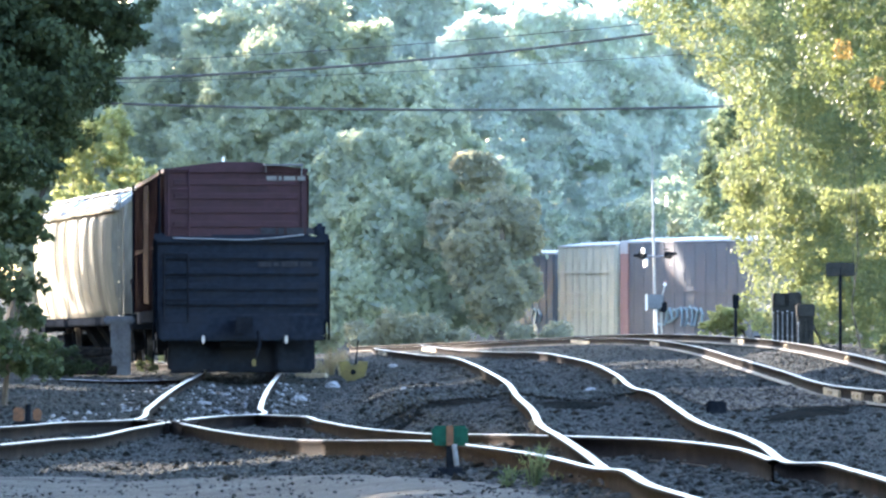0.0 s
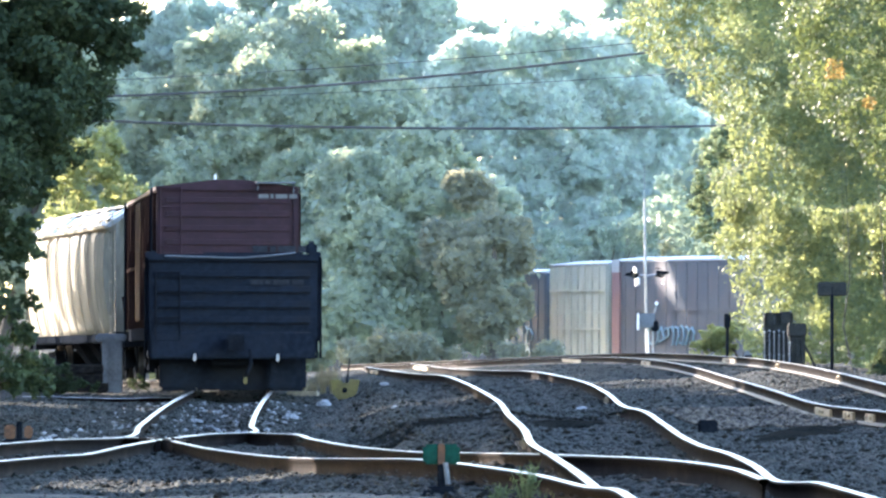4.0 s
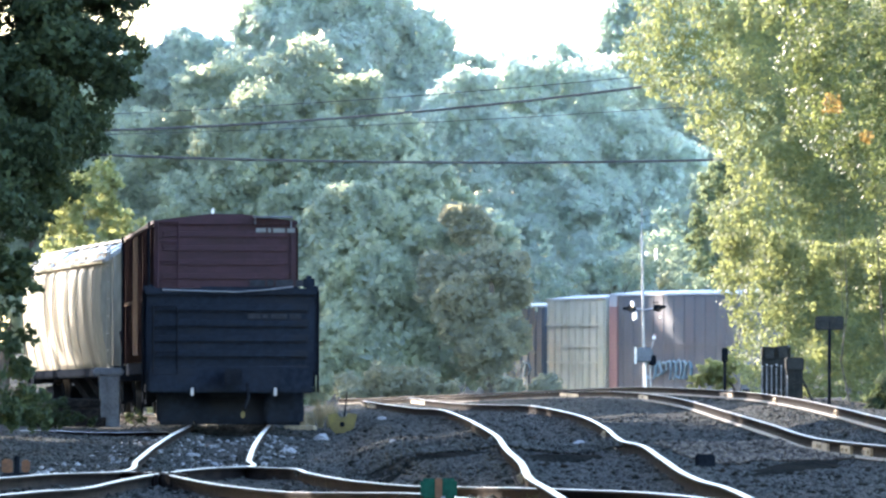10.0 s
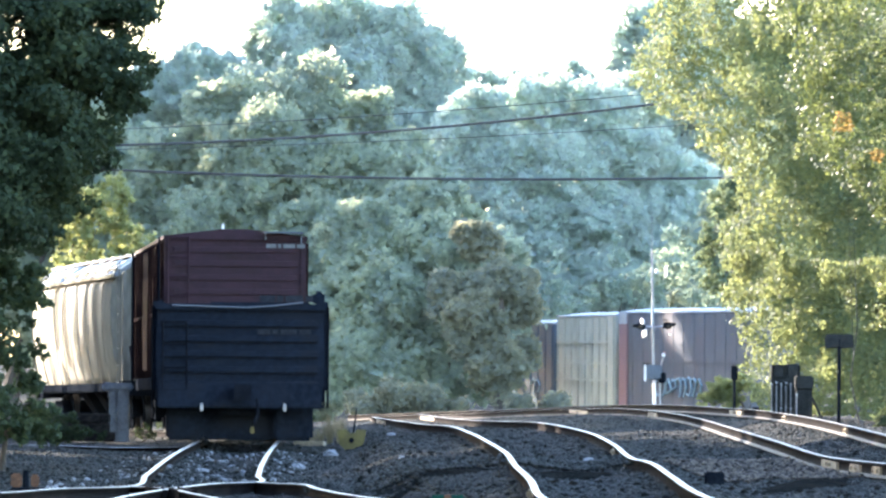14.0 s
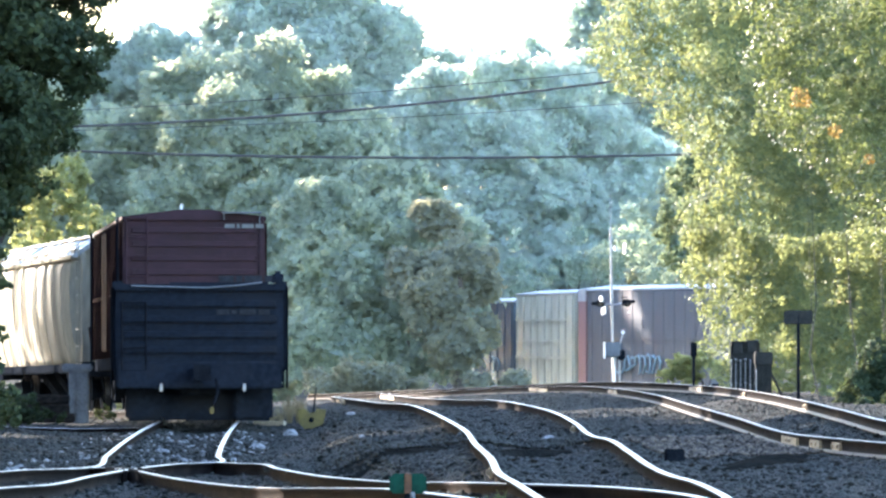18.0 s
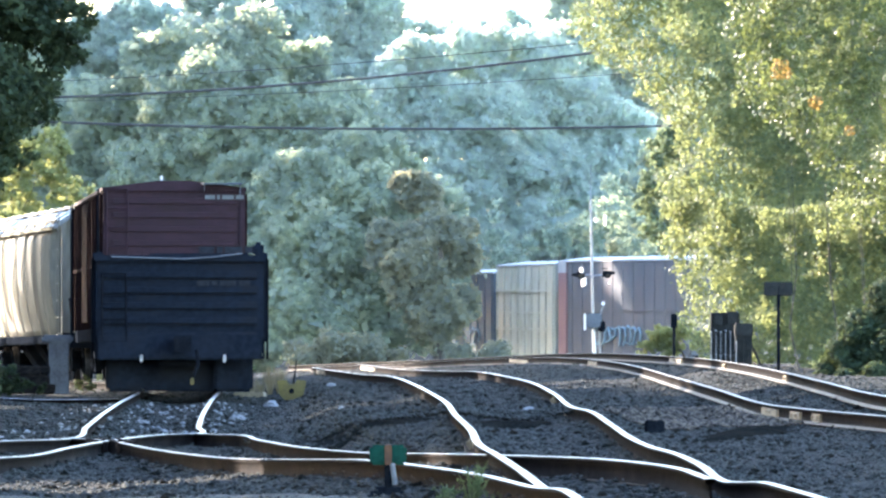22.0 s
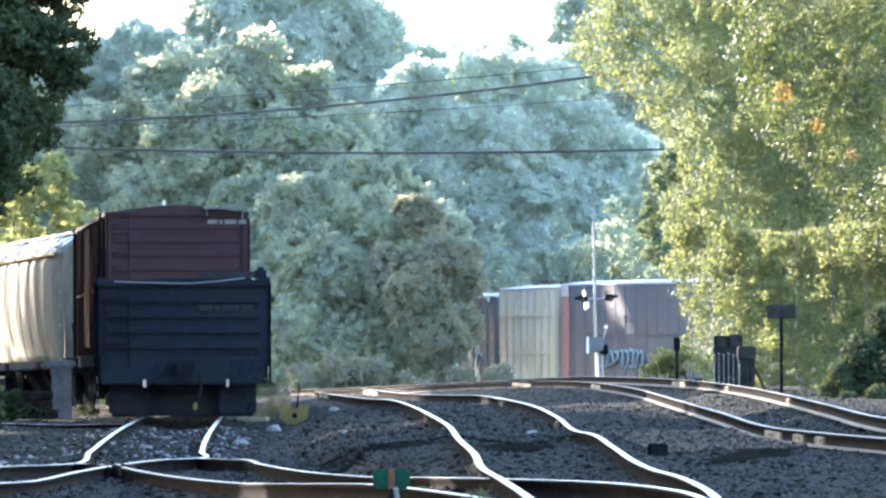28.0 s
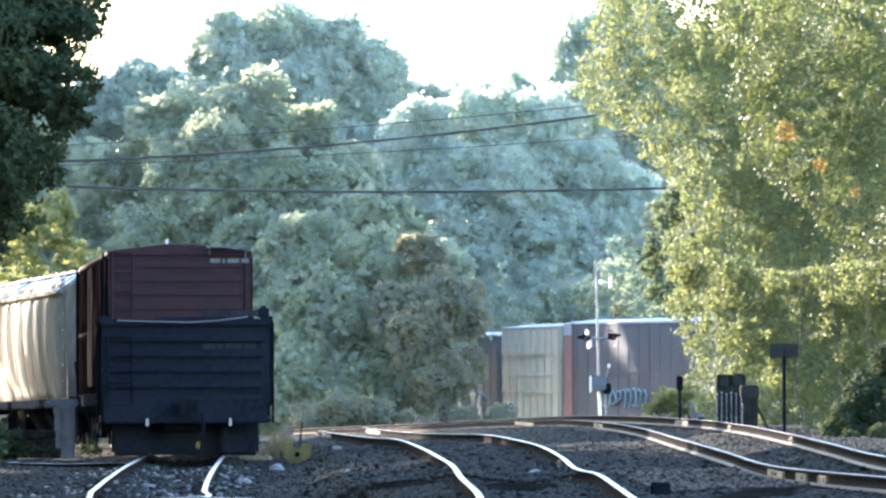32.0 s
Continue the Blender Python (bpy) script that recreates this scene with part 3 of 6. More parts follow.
def inner_foliage(blobs, seed, rough, share, k=13):
    """The dense foliage inside each lobe, a lump that follows its skin."""
    a, b = [q.ravel() for q in np.meshgrid(np.linspace(-1, 1, k), np.linspace(-1, 1, k))]
    one = np.ones_like(a)
    d = np.vstack([np.stack(p, 1) for p in ((a, b, one), (b, a, -one), (one, a, b), (-one, b, a), (b, one, a), (a, -one, b))])
    d /= np.linalg.norm(d, axis=1)[:, None]
    i = np.arange(k * k).reshape(k, k)
    f1 = np.stack([i[:-1, :-1].ravel(), i[:-1, 1:].ravel(), i[1:, 1:].ravel(), i[1:, :-1].ravel()], 1)
    f6 = np.vstack([f1 + j * k * k for j in range(6)])
    v, f = [], []
    for q, (c, r) in enumerate(blobs):
        rad = r * (share + rough * bough_lumps(np.array(c) + d * r, r, seed))
        v.append(np.array(c) + d * rad[:, None] * np.array([1, 1, 0.92]))
        f.append(f6 + q * 6 * k * k)
    return np.vstack(v), np.vstack(f)


def crown_leaves(blobs, size, cover, seed, loose=0.4, rough=1.0, back=0.4):
    """Leaves in a ragged skin over lobes: the skin is broken up by noise at three scales into boughs, sprays and twigs."""
    rng = np.random.default_rng(seed)
    allp, alln = [], []
    cs, rs = np.array([c for c, r in blobs]), np.array([r for c, r in blobs])
    for c, r in blobs:
        total = int(4 * math.pi * r * r * cover / (size * size * 0.42))
        d = rng.normal(size=(total, 3))
        d /= np.linalg.norm(d, axis=1)[:, None]
        d = d[(d[:, 1] < 0.25) | (rng.random(total) < back)]
        total = len(d)
        p0 = np.array(c) + d * r
        lump = bough_lumps(p0, r, seed)
        rad = r * (0.92 + rough * lump - np.abs(rng.normal(0, 0.09, total)) + np.where(rng.random(total) < 0.08, rng.uniform(0, 0.16, total), 0))
        rad = np.where(rng.random(total) < 0.22, rad * rng.uniform(0.65, 0.95, total), rad)
        p = np.array(c) + d * rad[:, None] * np.array([1, 1, 0.92])
        inside = (np.linalg.norm(p[:, None] - cs[None], axis=2) / rs[None] < 0.55).any(1)
        n = d * 0.7 + rng.normal(size=(total, 3)) * loose + np.array([0, 0, 0.3])
        allp.append(p[~inside])
        alln.append((n / np.linalg.norm(n, axis=1)[:, None])[~inside])
    p, n = np.vstack(allp), np.vstack(alln)
    s = size * rng.uniform(0.5, 1.3, (len(p), 1))
    t = np.cross(n, rng.normal(size=p.shape))
    t /= np.linalg.norm(t, axis=1)[:, None]
    b = np.cross(n, t)
    v = np.stack([p - t * s * 0.6, p - b * s * 0.34 + n * s * 0.1, p + t * s * 0.6, p + b * s * 0.34 + n * s * 0.1], 1).reshape(-1, 3)
    return v, np.arange(len(v)).reshape(-1, 4)


def leaf_mass(blobs, size, cover, seed, back=0.35, shrink=1.0):
    """A whole crown of leaves over the front and, more thinly, the back of merged lobes, broken up into boughs, sprays and twigs."""
    rng = np.random.default_rng(seed)
    c, r = np.array([q for q, k in blobs]), np.array([k for q, k in blobs])
    lo, hi = (c - r[:, None] * 1.3).min(0), (c + r[:, None] * 1.3).max(0)
    count = int((hi[0] - lo[0]) * (hi[2] - lo[2]) * cover / (size * size * 0.42))
    p = np.stack([rng.uniform(lo[0], hi[0], count), np.full(count, float(seed)), rng.uniform(lo[2], hi[2], count)], 1)
    u = max(0.5, float(np.mean(r)) / 1.8)
    swell = 0.95 + 0.24 * lattice_noise(p / (0.9 * u), seed) + 0.16 * lattice_noise(p / (0.35 * u), seed + 1) + 0.1 * lattice_noise(p / (0.15 * u), seed + 2) + rng.normal(0, 0.05, count)
    swell *= shrink
    dx, dz = (p[:, None, 0] - c[None, :, 0]) / r, (p[:, None, 2] - c[None, :, 2]) / (0.95 * r)
    room = swell[:, None] ** 2 - dx ** 2 - dz ** 2
    deep = np.where(room > 0, 0.5 * r * np.sqrt(np.maximum(room, 0)), -np.inf)
    rear = rng.random(count) < back / (1 + back)
    y = np.where(rear, np.where(room > 0, c[:, 1] + deep, -np.inf).max(1), np.where(room > 0, c[:, 1] - deep, np.inf).min(1))
    best = np.argmax(deep, axis=1)
    keep = room.max(1) > 0
    p, y, rear, best = p[keep], y[keep], rear[keep], best[keep]
    dx, dz = dx[keep][np.arange(len(p)), best], dz[keep][np.arange(len(p)), best]

    def relief(q):
        return u * (0.6 * lattice_noise(q / (1.5 * u), seed + 3) + 0.4 * lattice_noise(q / (0.6 * u), seed + 4) + 0.24 * lattice_noise(q / (0.25 * u), seed + 5))

    h = relief(p)
    e = 0.06 * u
    gx_, gz_ = (relief(p + np.array([e, 0, 0])) - h) / e, (relief(p + np.array([0, 0, e])) - h) / e
    away = np.where(rear, 1.0, -1.0)
    p[:, 1] = y + away * (h - np.abs(rng.normal(0, 0.3 * u, len(p))))
    n = np.stack([-gx_ * 0.35 + dx * 0.4, away, -gz_ * 0.35 + dz * 0.4 + 0.3], 1)
    n = n / np.linalg.norm(n, axis=1)[:, None] + rng.normal(size=p.shape) * 0.5
    n /= np.linalg.norm(n, axis=1)[:, None]
    s = size * rng.uniform(0.5, 1.35, (len(p), 1))
    t = np.cross(n, rng.normal(size=p.shape))
    t /= np.linalg.norm(t, axis=1)[:, None]
    b = np.cross(n, t)
    v = np.stack([p - t * s * 0.6, p - b * s * 0.34 + n * s * 0.1, p + t * s * 0.6, p + b * s * 0.34 + n * s * 0.1], 1).reshape(-1, 3)
    return v, np.arange(len(v)).reshape(-1, 4)


def tree(name, label, base, blobs, mat, size, cover, seed, trunk=0.3, group="", category="tree", droop=0.0, clump=0.6, limbs=14, loose=0.6, ragged=0.0, dense=0.0, leaves=None):
    rnd = random.Random(seed)
    base = (base[0], base[1], gz_at(base[0], base[1]) - 0.1)
    t = thing(name, label, category, pose(*base), group)
    inv = Vector(base)
    mean = np.mean([c for c, r in blobs], axis=0)
    high = max(c[2] for c, r in blobs)
    top = (0.5 * (base[0] + mean[0]), 0.5 * (base[1] + mean[1]), 0.75 * high)
    fork = Vector(base).lerp(Vector(top), 0.45)
    pts = [Vector((0, 0, 0)), (fork - inv) * 0.5 + Vector((rnd.uniform(-.2, .2), rnd.uniform(-.2, .2), 0)), fork - inv, Vector(top) - inv]
    part("trunk", tube(pts, [trunk * 1.3, trunk, trunk * 0.75, trunk * 0.15], 9), BARK, t)
    for (c, r) in rnd.sample(blobs, min(limbs, len(blobs))):
        s = rnd.uniform(0.35, 0.7)
        a = pts[1].lerp(pts[2], s)
        e = (Vector(c) - inv).lerp(pts[2], 0.25)
        m = a.lerp(e, 0.5) + Vector((0, 0, rnd.uniform(0.1, 0.5)))
        part("limb", tube([a, m, e], [trunk * 0.4, trunk * 0.25, trunk * 0.06], 6), BARK, t)
    if leaves:
        v, f = leaves
    elif ragged:
        v, f = crown_leaves(blobs, size, cover, seed, loose, ragged)
        if dense:
            cv, cf = inner_foliage(blobs, seed, ragged, dense)
            v, f = np.vstack([v, cv]), np.vstack([f, cf + len(v)])
    else:
        v, f = leaf_cloud(blobs, size, cover, seed, droop, clump, loose=loose)
    ob = new("crown", np_mesh("crown", v - np.array(base), f, [mat]))
    ob.parent = t
    tagged(ob, kind="stuff")
    return t


def lobes(centre, spread, count, r, seed):
    """Lobes strewn about a centre within an ellipsoid."""
    rnd = random.Random(seed)
    out = []
    while len(out) < count:
        d = Vector((rnd.uniform(-1, 1), rnd.uniform(-1, 1), rnd.uniform(-1, 1)))
        if d.length < 1:
            out.append(((centre[0] + d.x * spread[0], centre[1] + d.y * spread[1], centre[2] + d.z * spread[2]), r * rnd.uniform(0.7, 1.25)))
    return out


# the tree that overhangs the cars, its shade partly put into its dark leaves
tree("maple_tree", "tall green tree overhanging the parked cars, shade put into its dark leaves", (-8.6, 100.0),
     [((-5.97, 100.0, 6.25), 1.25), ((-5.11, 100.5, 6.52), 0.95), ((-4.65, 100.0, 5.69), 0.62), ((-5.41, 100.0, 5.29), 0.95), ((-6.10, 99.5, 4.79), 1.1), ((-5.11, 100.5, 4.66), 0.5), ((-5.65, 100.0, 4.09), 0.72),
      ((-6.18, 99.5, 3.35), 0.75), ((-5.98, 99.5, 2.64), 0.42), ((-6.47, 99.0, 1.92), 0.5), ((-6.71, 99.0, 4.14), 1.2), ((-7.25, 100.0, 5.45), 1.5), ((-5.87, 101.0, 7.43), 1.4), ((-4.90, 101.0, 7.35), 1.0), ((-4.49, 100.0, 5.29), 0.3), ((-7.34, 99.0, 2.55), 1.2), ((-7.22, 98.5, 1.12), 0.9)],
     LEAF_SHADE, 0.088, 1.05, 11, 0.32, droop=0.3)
tree("bush", "leafy bush beside the track, shade put into its dark leaves", (-6.3, 101.0), [((-6.52, 101.0, 1.03), 0.42), ((-6.12, 100.5, 0.63), 0.26), ((-6.03, 103.0, 1.26), 0.2), ((-6.69, 100.0, 0.55), 0.4), ((-6.17, 102.0, 1.60), 0.22), ((-5.90, 103.0, 1.76), 0.16), ((-5.80, 102.0, 0.86), 0.22), ((-6.11, 103.0, 2.13), 0.16), ((-5.60, 102.0, 0.74), 0.12), ((-5.93, 102.0, 1.27), 0.2), ((-5.67, 102.5, 1.10), 0.13), ((-5.95, 101.0, 0.62), 0.25), ((-5.67, 101.0, 0.54), 0.2)], LEAF_SHADE, 0.09, 1.4, 12, 0.04, category="bush", limbs=4)
# trees added out of view along the left of the yard to keep it in shade
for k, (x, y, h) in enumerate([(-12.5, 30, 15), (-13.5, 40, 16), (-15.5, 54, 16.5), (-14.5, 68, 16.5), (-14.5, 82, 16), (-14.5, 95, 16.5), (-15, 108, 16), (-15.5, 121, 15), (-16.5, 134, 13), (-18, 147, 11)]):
    tree("unseen_shade_tree", "broad tree added out of view to shade the yard", (x, y), lobes((x, y, h * 0.55), (2.6, 5.6, h * 0.36), 30, 2.1, 40 + k), LEAF_SHADE, 0.82, 1.3, 60 + k, 0.25, "row of shade trees")

# taller woods further on, beyond the curve, added out of view to keep the far cars and the foot of the oaks in shade
for k, (x, y, h) in enumerate([(-27, 268, 22), (-27, 280, 25), (-28, 292, 30), (-28, 304, 33), (-29, 317, 34), (-30, 330, 34), (-31, 344, 35), (-32, 358, 36), (-33, 372, 37), (-33, 386, 38), (-34, 400, 39), (-35, 414, 40), (-36, 428, 41), (-37, 442, 40), (-38, 456, 40), (-35, 298, 31), (-35, 310, 34), (-35, 322, 36)]):
    tree("unseen_tall_tree", "tall tree added out of view beyond the curve to cast shade", (x, y), lobes((x, y, h * 0.52), (2.6, 5.6, h * 0.42), 34, 2.6, 240 + k), LEAF_SHADE, 1.0, 1.0, 260 + k, 0.35, "tall woods", limbs=6)

# Unseen high crowns shade the crest and let sun reach the hopper.
for k in range(7):
    y = 168 + 10 * k
    tree("unseen_tall_tree", "bare-stemmed tree added out of view, its high crown shading the crest", (-25.5, y), lobes((-25.0, y, 16.4), (1.4, 5.0, 1.5), 18, 1.35, 340 + k), LEAF_SHADE, 0.6, 1.1, 360 + k, 0.25, "tall woods", limbs=4)


def hanging(y0, y1, seed, count):
    """Upright, slender sprays of leaves side by side, with gaps between them, set to cast streaks on the hopper."""
    rnd = random.Random(seed)
    out = []
    for i in range(count):
        y, z, k = y0 + (y1 - y0) * (i + rnd.uniform(0.25, 0.75)) / count, 4.9 + rnd.uniform(-0.3, 0.9), rnd.randint(6, 9)
        for j in range(k):
            out.append(((-16.2 + rnd.uniform(-0.2, 0.2), y + 0.3 * math.sin(j * 0.8 + i) + rnd.uniform(-0.15, 0.15), z + 0.42 * j), rnd.uniform(0.22, 0.52)))
    return out


# Unseen, shaped to throw streaks of shade on the hopper car.
tree("unseen_shade_tree", "thin tree added out of view to dapple the hopper car", (-16.2, 171.0), hanging(168.0, 178.0, 71, 6), LEAF_SHADE, 0.14, 1.8, 72, 0.12, "row of shade trees", limbs=8, ragged=1.0, dense=0.7)

# Partly real bushes, partly added where shade lies under the hopper.
tree("low_bush", "low dark bushes below the hopper car, extended to darken its underside", (-7.7, 136.5), [((-8.7, 137.2, 0.5), 0.5), ((-8.0, 137.2, 0.4), 0.42), ((-7.35, 137.2, 0.3), 0.34), ((-8.40, 137.0, 0.25), 0.3), ((-7.96, 137.0, 0.20), 0.28), ((-7.41, 137.0, 0.16), 0.22), ((-6.97, 137.0, 0.14), 0.18), ((-6.64, 137.0, 0.12), 0.14), ((-7.74, 138.0, 0.41), 0.2), ((-8.84, 137.0, 0.31), 0.35)], LEAF_SHADE, 0.06, 1.0, 13, 0.03, category="bush", limbs=4)
# Added to darken the gap under the boxcar.
tree("low_bush", "dark weeds added to darken the gap at the boxcar's wheels", (-6.1, 146.0), [((-6.26, 146.0, 0.06), 0.13), ((-6.00, 146.0, 0.04), 0.12), ((-6.16, 147.0, 0.21), 0.1)], LEAF_SHADE, 0.05, 1.0, 14, 0.02, category="bush", limbs=2)
# Added behind the gondola to darken the bright gap under it.
tree("low_bush", "low dark bushes added to darken the gap under the gondola", (-5.2, 186.0), [((-7.0, 186, 0.0), 0.55), ((-6.2, 186, 0.1), 0.6), ((-5.3, 186, 0.0), 0.6), ((-4.4, 186, 0.0), 0.55), ((-3.7, 186, -0.1), 0.45)], LEAF_SHADE, 0.08, 1.0, 15, 0.04, category="bush", limbs=4)
# Unseen, added to shade the hopper's near end.
tree("unseen_shade_tree", "dense tree added out of view to shade the hopper car's end", (-15.6, 167.5), lobes((-15.6, 168.0, 7.1), (0.8, 1.3, 2.8), 9, 0.85, 73), LEAF_SHADE, 0.26, 1.2, 74, 0.15, "row of shade trees")

# Unseen, added to darken the boxcar's left side.
tree("unseen_shade_tree", "dense tree added out of view to shade the boxcar's side", (-16.0, 157.5), lobes((-16.0, 158.5, 7.2), (0.8, 3.6, 3.2), 16, 1.05, 75), LEAF_SHADE, 0.4, 1.1, 76, 0.18, "row of shade trees")

# sunlit trees beside the siding
EDGE = [(5.65, 158.0, 10.56), (5.08, 158.0, 8.91), (4.83, 158.0, 8.15), (5.46, 158.0, 7.39), (6.42, 158.0, 6.82), (6.95, 158.0, 5.87), (7.05, 158.0, 4.98), (6.99, 158.0, 3.96), (7.18, 158.0, 2.70), (7.49, 158.0, 1.56), (7.68, 158.0, 0.54)]
ez, ex = [e[2] for e in EDGE][::-1], [e[0] for e in EDGE][::-1]


def leaf_curtain(z0, z1, x1, size, cover, seed, edge=(ez, ex), y0=160.0, hollows=(), push=0.6):
    """A thick mass of leaves between a crown's ragged edge and x1, swelling and sinking in boughs, sprays and twigs."""
    rng = np.random.default_rng(seed)
    x0 = min(edge[1]) - 1.1
    count = int((x1 - x0) * (z1 - z0) * cover / (size * size * 0.42))
    x, z = rng.uniform(x0, x1, count), rng.uniform(z0, z1, count)

    def wobble(q, k):
        return lattice_noise(np.stack([q, 0 * q, 0 * q + k], 1), seed)

    rim = np.interp(z, *edge) - push + 0.28 * wobble(z / 0.5, 3.5) + 0.2 * wobble(z / 0.17, 7.5) + rng.normal(0, 0.08, count)
    inside = (x > rim) & (z < z1 - 0.5 - 0.45 * wobble(x / 0.8, 1.5)) & (z > z0 + 0.15 + 0.15 * wobble(x / 0.6, 9.5))
    x, z, rim = x[inside], z[inside], rim[inside]

    def relief(a, b):
        p = np.stack([a, b, 0 * a + seed], 1)
        out = 0.85 * lattice_noise(p / 1.25, seed) + 0.55 * lattice_noise(p / 0.5, seed + 1) + 0.3 * lattice_noise(p / 0.2, seed + 2)
        for hx, hz, hr in hollows:
            out = out - 2.0 * np.exp(-(((a - hx) ** 2 + (b - hz) ** 2) / hr ** 2) ** 2)
        return out

    h = relief(x, z)
    gx_, gz_ = (relief(x + 0.05, z) - h) / 0.05, (relief(x, z + 0.05) - h) / 0.05
    back = np.clip(1 - (x - rim) / 0.9, 0, 1)
    y = y0 - (x - 5.0) * 1.05 - h + 1.1 * back ** 2 + np.abs(rng.normal(0, 0.32, len(x)))
    n = np.stack([-gx_ * 0.4 - 0.5 * back - 0.3, -np.ones(len(x)), -gz_ * 0.4 + 0.35], 1)
    n = n / np.linalg.norm(n, axis=1)[:, None] + rng.normal(size=(len(x), 3)) * 0.65
    n /= np.linalg.norm(n, axis=1)[:, None]
    p = np.stack([x, y, z], 1)
    s = size * rng.uniform(0.5, 1.35, (len(p), 1))
    t = np.cross(n, rng.normal(size=p.shape))
    t /= np.linalg.norm(t, axis=1)[:, None]
    b = np.cross(n, t)
    v = np.stack([p - t * s * 0.6, p - b * s * 0.34 + n * s * 0.1, p + t * s * 0.6, p + b * s * 0.34 + n * s * 0.1], 1).reshape(-1, 3)
    return v, np.arange(len(v)).reshape(-1, 4)


tree("sunlit_maple_tree", "large sunlit yellow-green leafy tree beside the siding", (13.6, 163.0), [((9.0, 161.0, 9.0), 1.0), ((11.0, 161.0, 7.0), 1.0), ((10.0, 161.0, 5.0), 1.0)], LEAF_SUN, 0, 0, 21, 0.3, limbs=3,
     leaves=leaf_curtain(2.9, 11.2, 12.8, 0.085, 3.2, 21, hollows=((6.6, 8.1, 0.5), (7.3, 7.75, 0.6), (9.2, 9.6, 0.6), (9.0, 6.7, 0.4), (10.2, 5.6, 0.4))))
tree("sunlit_bush", "sunlit yellow-green vine-hung trees down to the ground", (11.8, 160.0), [((9.5, 160.0, 3.0), 1.0), ((10.5, 159.0, 2.0), 1.0)], LEAF_SUN, 0, 0, 22, 0.15, limbs=1,
     leaves=leaf_curtain(0.2, 4.6, 12.4, 0.085, 3.6, 22, y0=159.3))
# Added behind so that gaps in the sunlit leaves read as shade.
tree("maple_tree", "green tree added behind the sunlit foliage to darken its gaps", (13.5, 170.0), [((8.6, 170, 8.6), 1.3), ((10.6, 170, 8.8), 1.8), ((12.8, 170, 8.0), 2.0), ((9.2, 170, 6.2), 1.3), ((11.5, 170, 5.6), 2.0), ((9.6, 170, 4.0), 1.5), ((12.5, 170, 3.2), 2.0), ((9.8, 170, 2.0), 1.3), ((11.8, 170, 1.2), 1.6), ((14, 170, 5.5), 2.0), ((8.9, 170, 7.3), 1.0), ((9.6, 170, 10.4), 1.6), ((12.2, 170, 10.8), 2.1), ((7.6, 170, 9.3), 0.9), ((7.9, 169.5, 8.2), 0.9), ((10.6, 169.5, 7.2), 1.3), ((8.6, 169.5, 2.8), 0.8)], LEAF_DIM, 0.14, 1.4, 26, 0.3, limbs=4, ragged=0.9, dense=0.7)
# a nearer, greener tree whose crown hangs before it
FRONT = ((3.3, 4.2, 5.2, 5.8, 6.4, 7.2, 9.2), (10.3, 9.4, 8.5, 8.1, 7.75, 7.55, 7.2))
tree("maple_tree", "fresh green maple with a few leaves turning orange", (13.0, 148.0), [((9.5, 147.0, 7.5), 1.0), ((10.5, 146.5, 6.0), 1.0)], LEAF_GREEN, 0, 0, 27, 0.28, limbs=3,
     leaves=leaf_curtain(3.0, 10.0, 11.6, 0.085, 2.9, 27, FRONT, 150.0, ((8.7, 8.8, 0.45), (8.4, 6.3, 0.35), (9.5, 5.45, 0.4), (10.3, 7.4, 0.4)), push=0.1))
for k, (x, z, r) in enumerate(((8.2, 6.55, 0.22), (8.9, 5.9, 0.16), (9.6, 5.3, 0.12))):
    tree("orange_spray", "spray of leaves turned orange", (x + 0.4, 144.3), [((x, 144.3, z), r)], LEAF_ORANGE, 0.075, 0.9, 190 + k, 0.015, category="branch", limbs=1, ragged=1.2)
# Dark leaves stand in for the shaded hollow under the trees.
tree("shaded_bush", "bush at the foot of the trees, shade put into its dark leaves", (9.9, 140.0), [((10.55, 139.0, 1.75), 0.75), ((9.6, 136.0, 0.35), 0.35), ((10.2, 136.0, 0.35), 0.4), ((9.0, 136.5, 0.3), 0.24), ((10.7, 136.2, 0.4), 0.45), ((9.5, 138.6, 1.25), 0.5), ((9.05, 138.6, 0.75), 0.4), ((8.75, 138.6, 0.42), 0.28), ((10.0, 138.8, 1.85), 0.55), ((9.75, 138.6, 0.75), 0.6), ((10.3, 138.4, 0.9), 0.8), ((9.2, 138.4, 0.35), 0.36), ((9.9, 138.2, 0.3), 0.5), ((10.35, 140.0, 1.46), 0.7), ((9.86, 139.5, 1.01), 0.5), ((10.16, 139.0, 0.57), 0.6), ((9.60, 139.0, 0.57), 0.42), ((9.24, 139.0, 0.32), 0.26), ((10.85, 140.0, 1.01), 0.85), ((10.85, 140.0, 2.13), 0.65), ((10.20, 140.3, 1.91), 0.4), ((8.97, 139.0, 0.20), 0.16), ((10.46, 138.5, 0.13), 0.5)], LEAF_SHADE, 0.07, 1.2, 25, 0.08, category="bush", limbs=3, ragged=0.8, dense=0.7)
tree("low_bush", "small pale green bush at the crest", (7.5, 172.0), [((6.75, 172.2, 0.9), 0.36), ((7.1, 172.0, 0.75), 0.34), ((6.45, 172.0, 0.7), 0.22), ((6.92, 172.0, 0.99), 0.3), ((7.40, 172.0, 1.13), 0.3), ((7.77, 171.0, 0.86), 0.3), ((6.57, 172.0, 0.72), 0.15)], LEAF_SHRUB, 0.08, 1.0, 23, 0.04, category="bush", limbs=3)
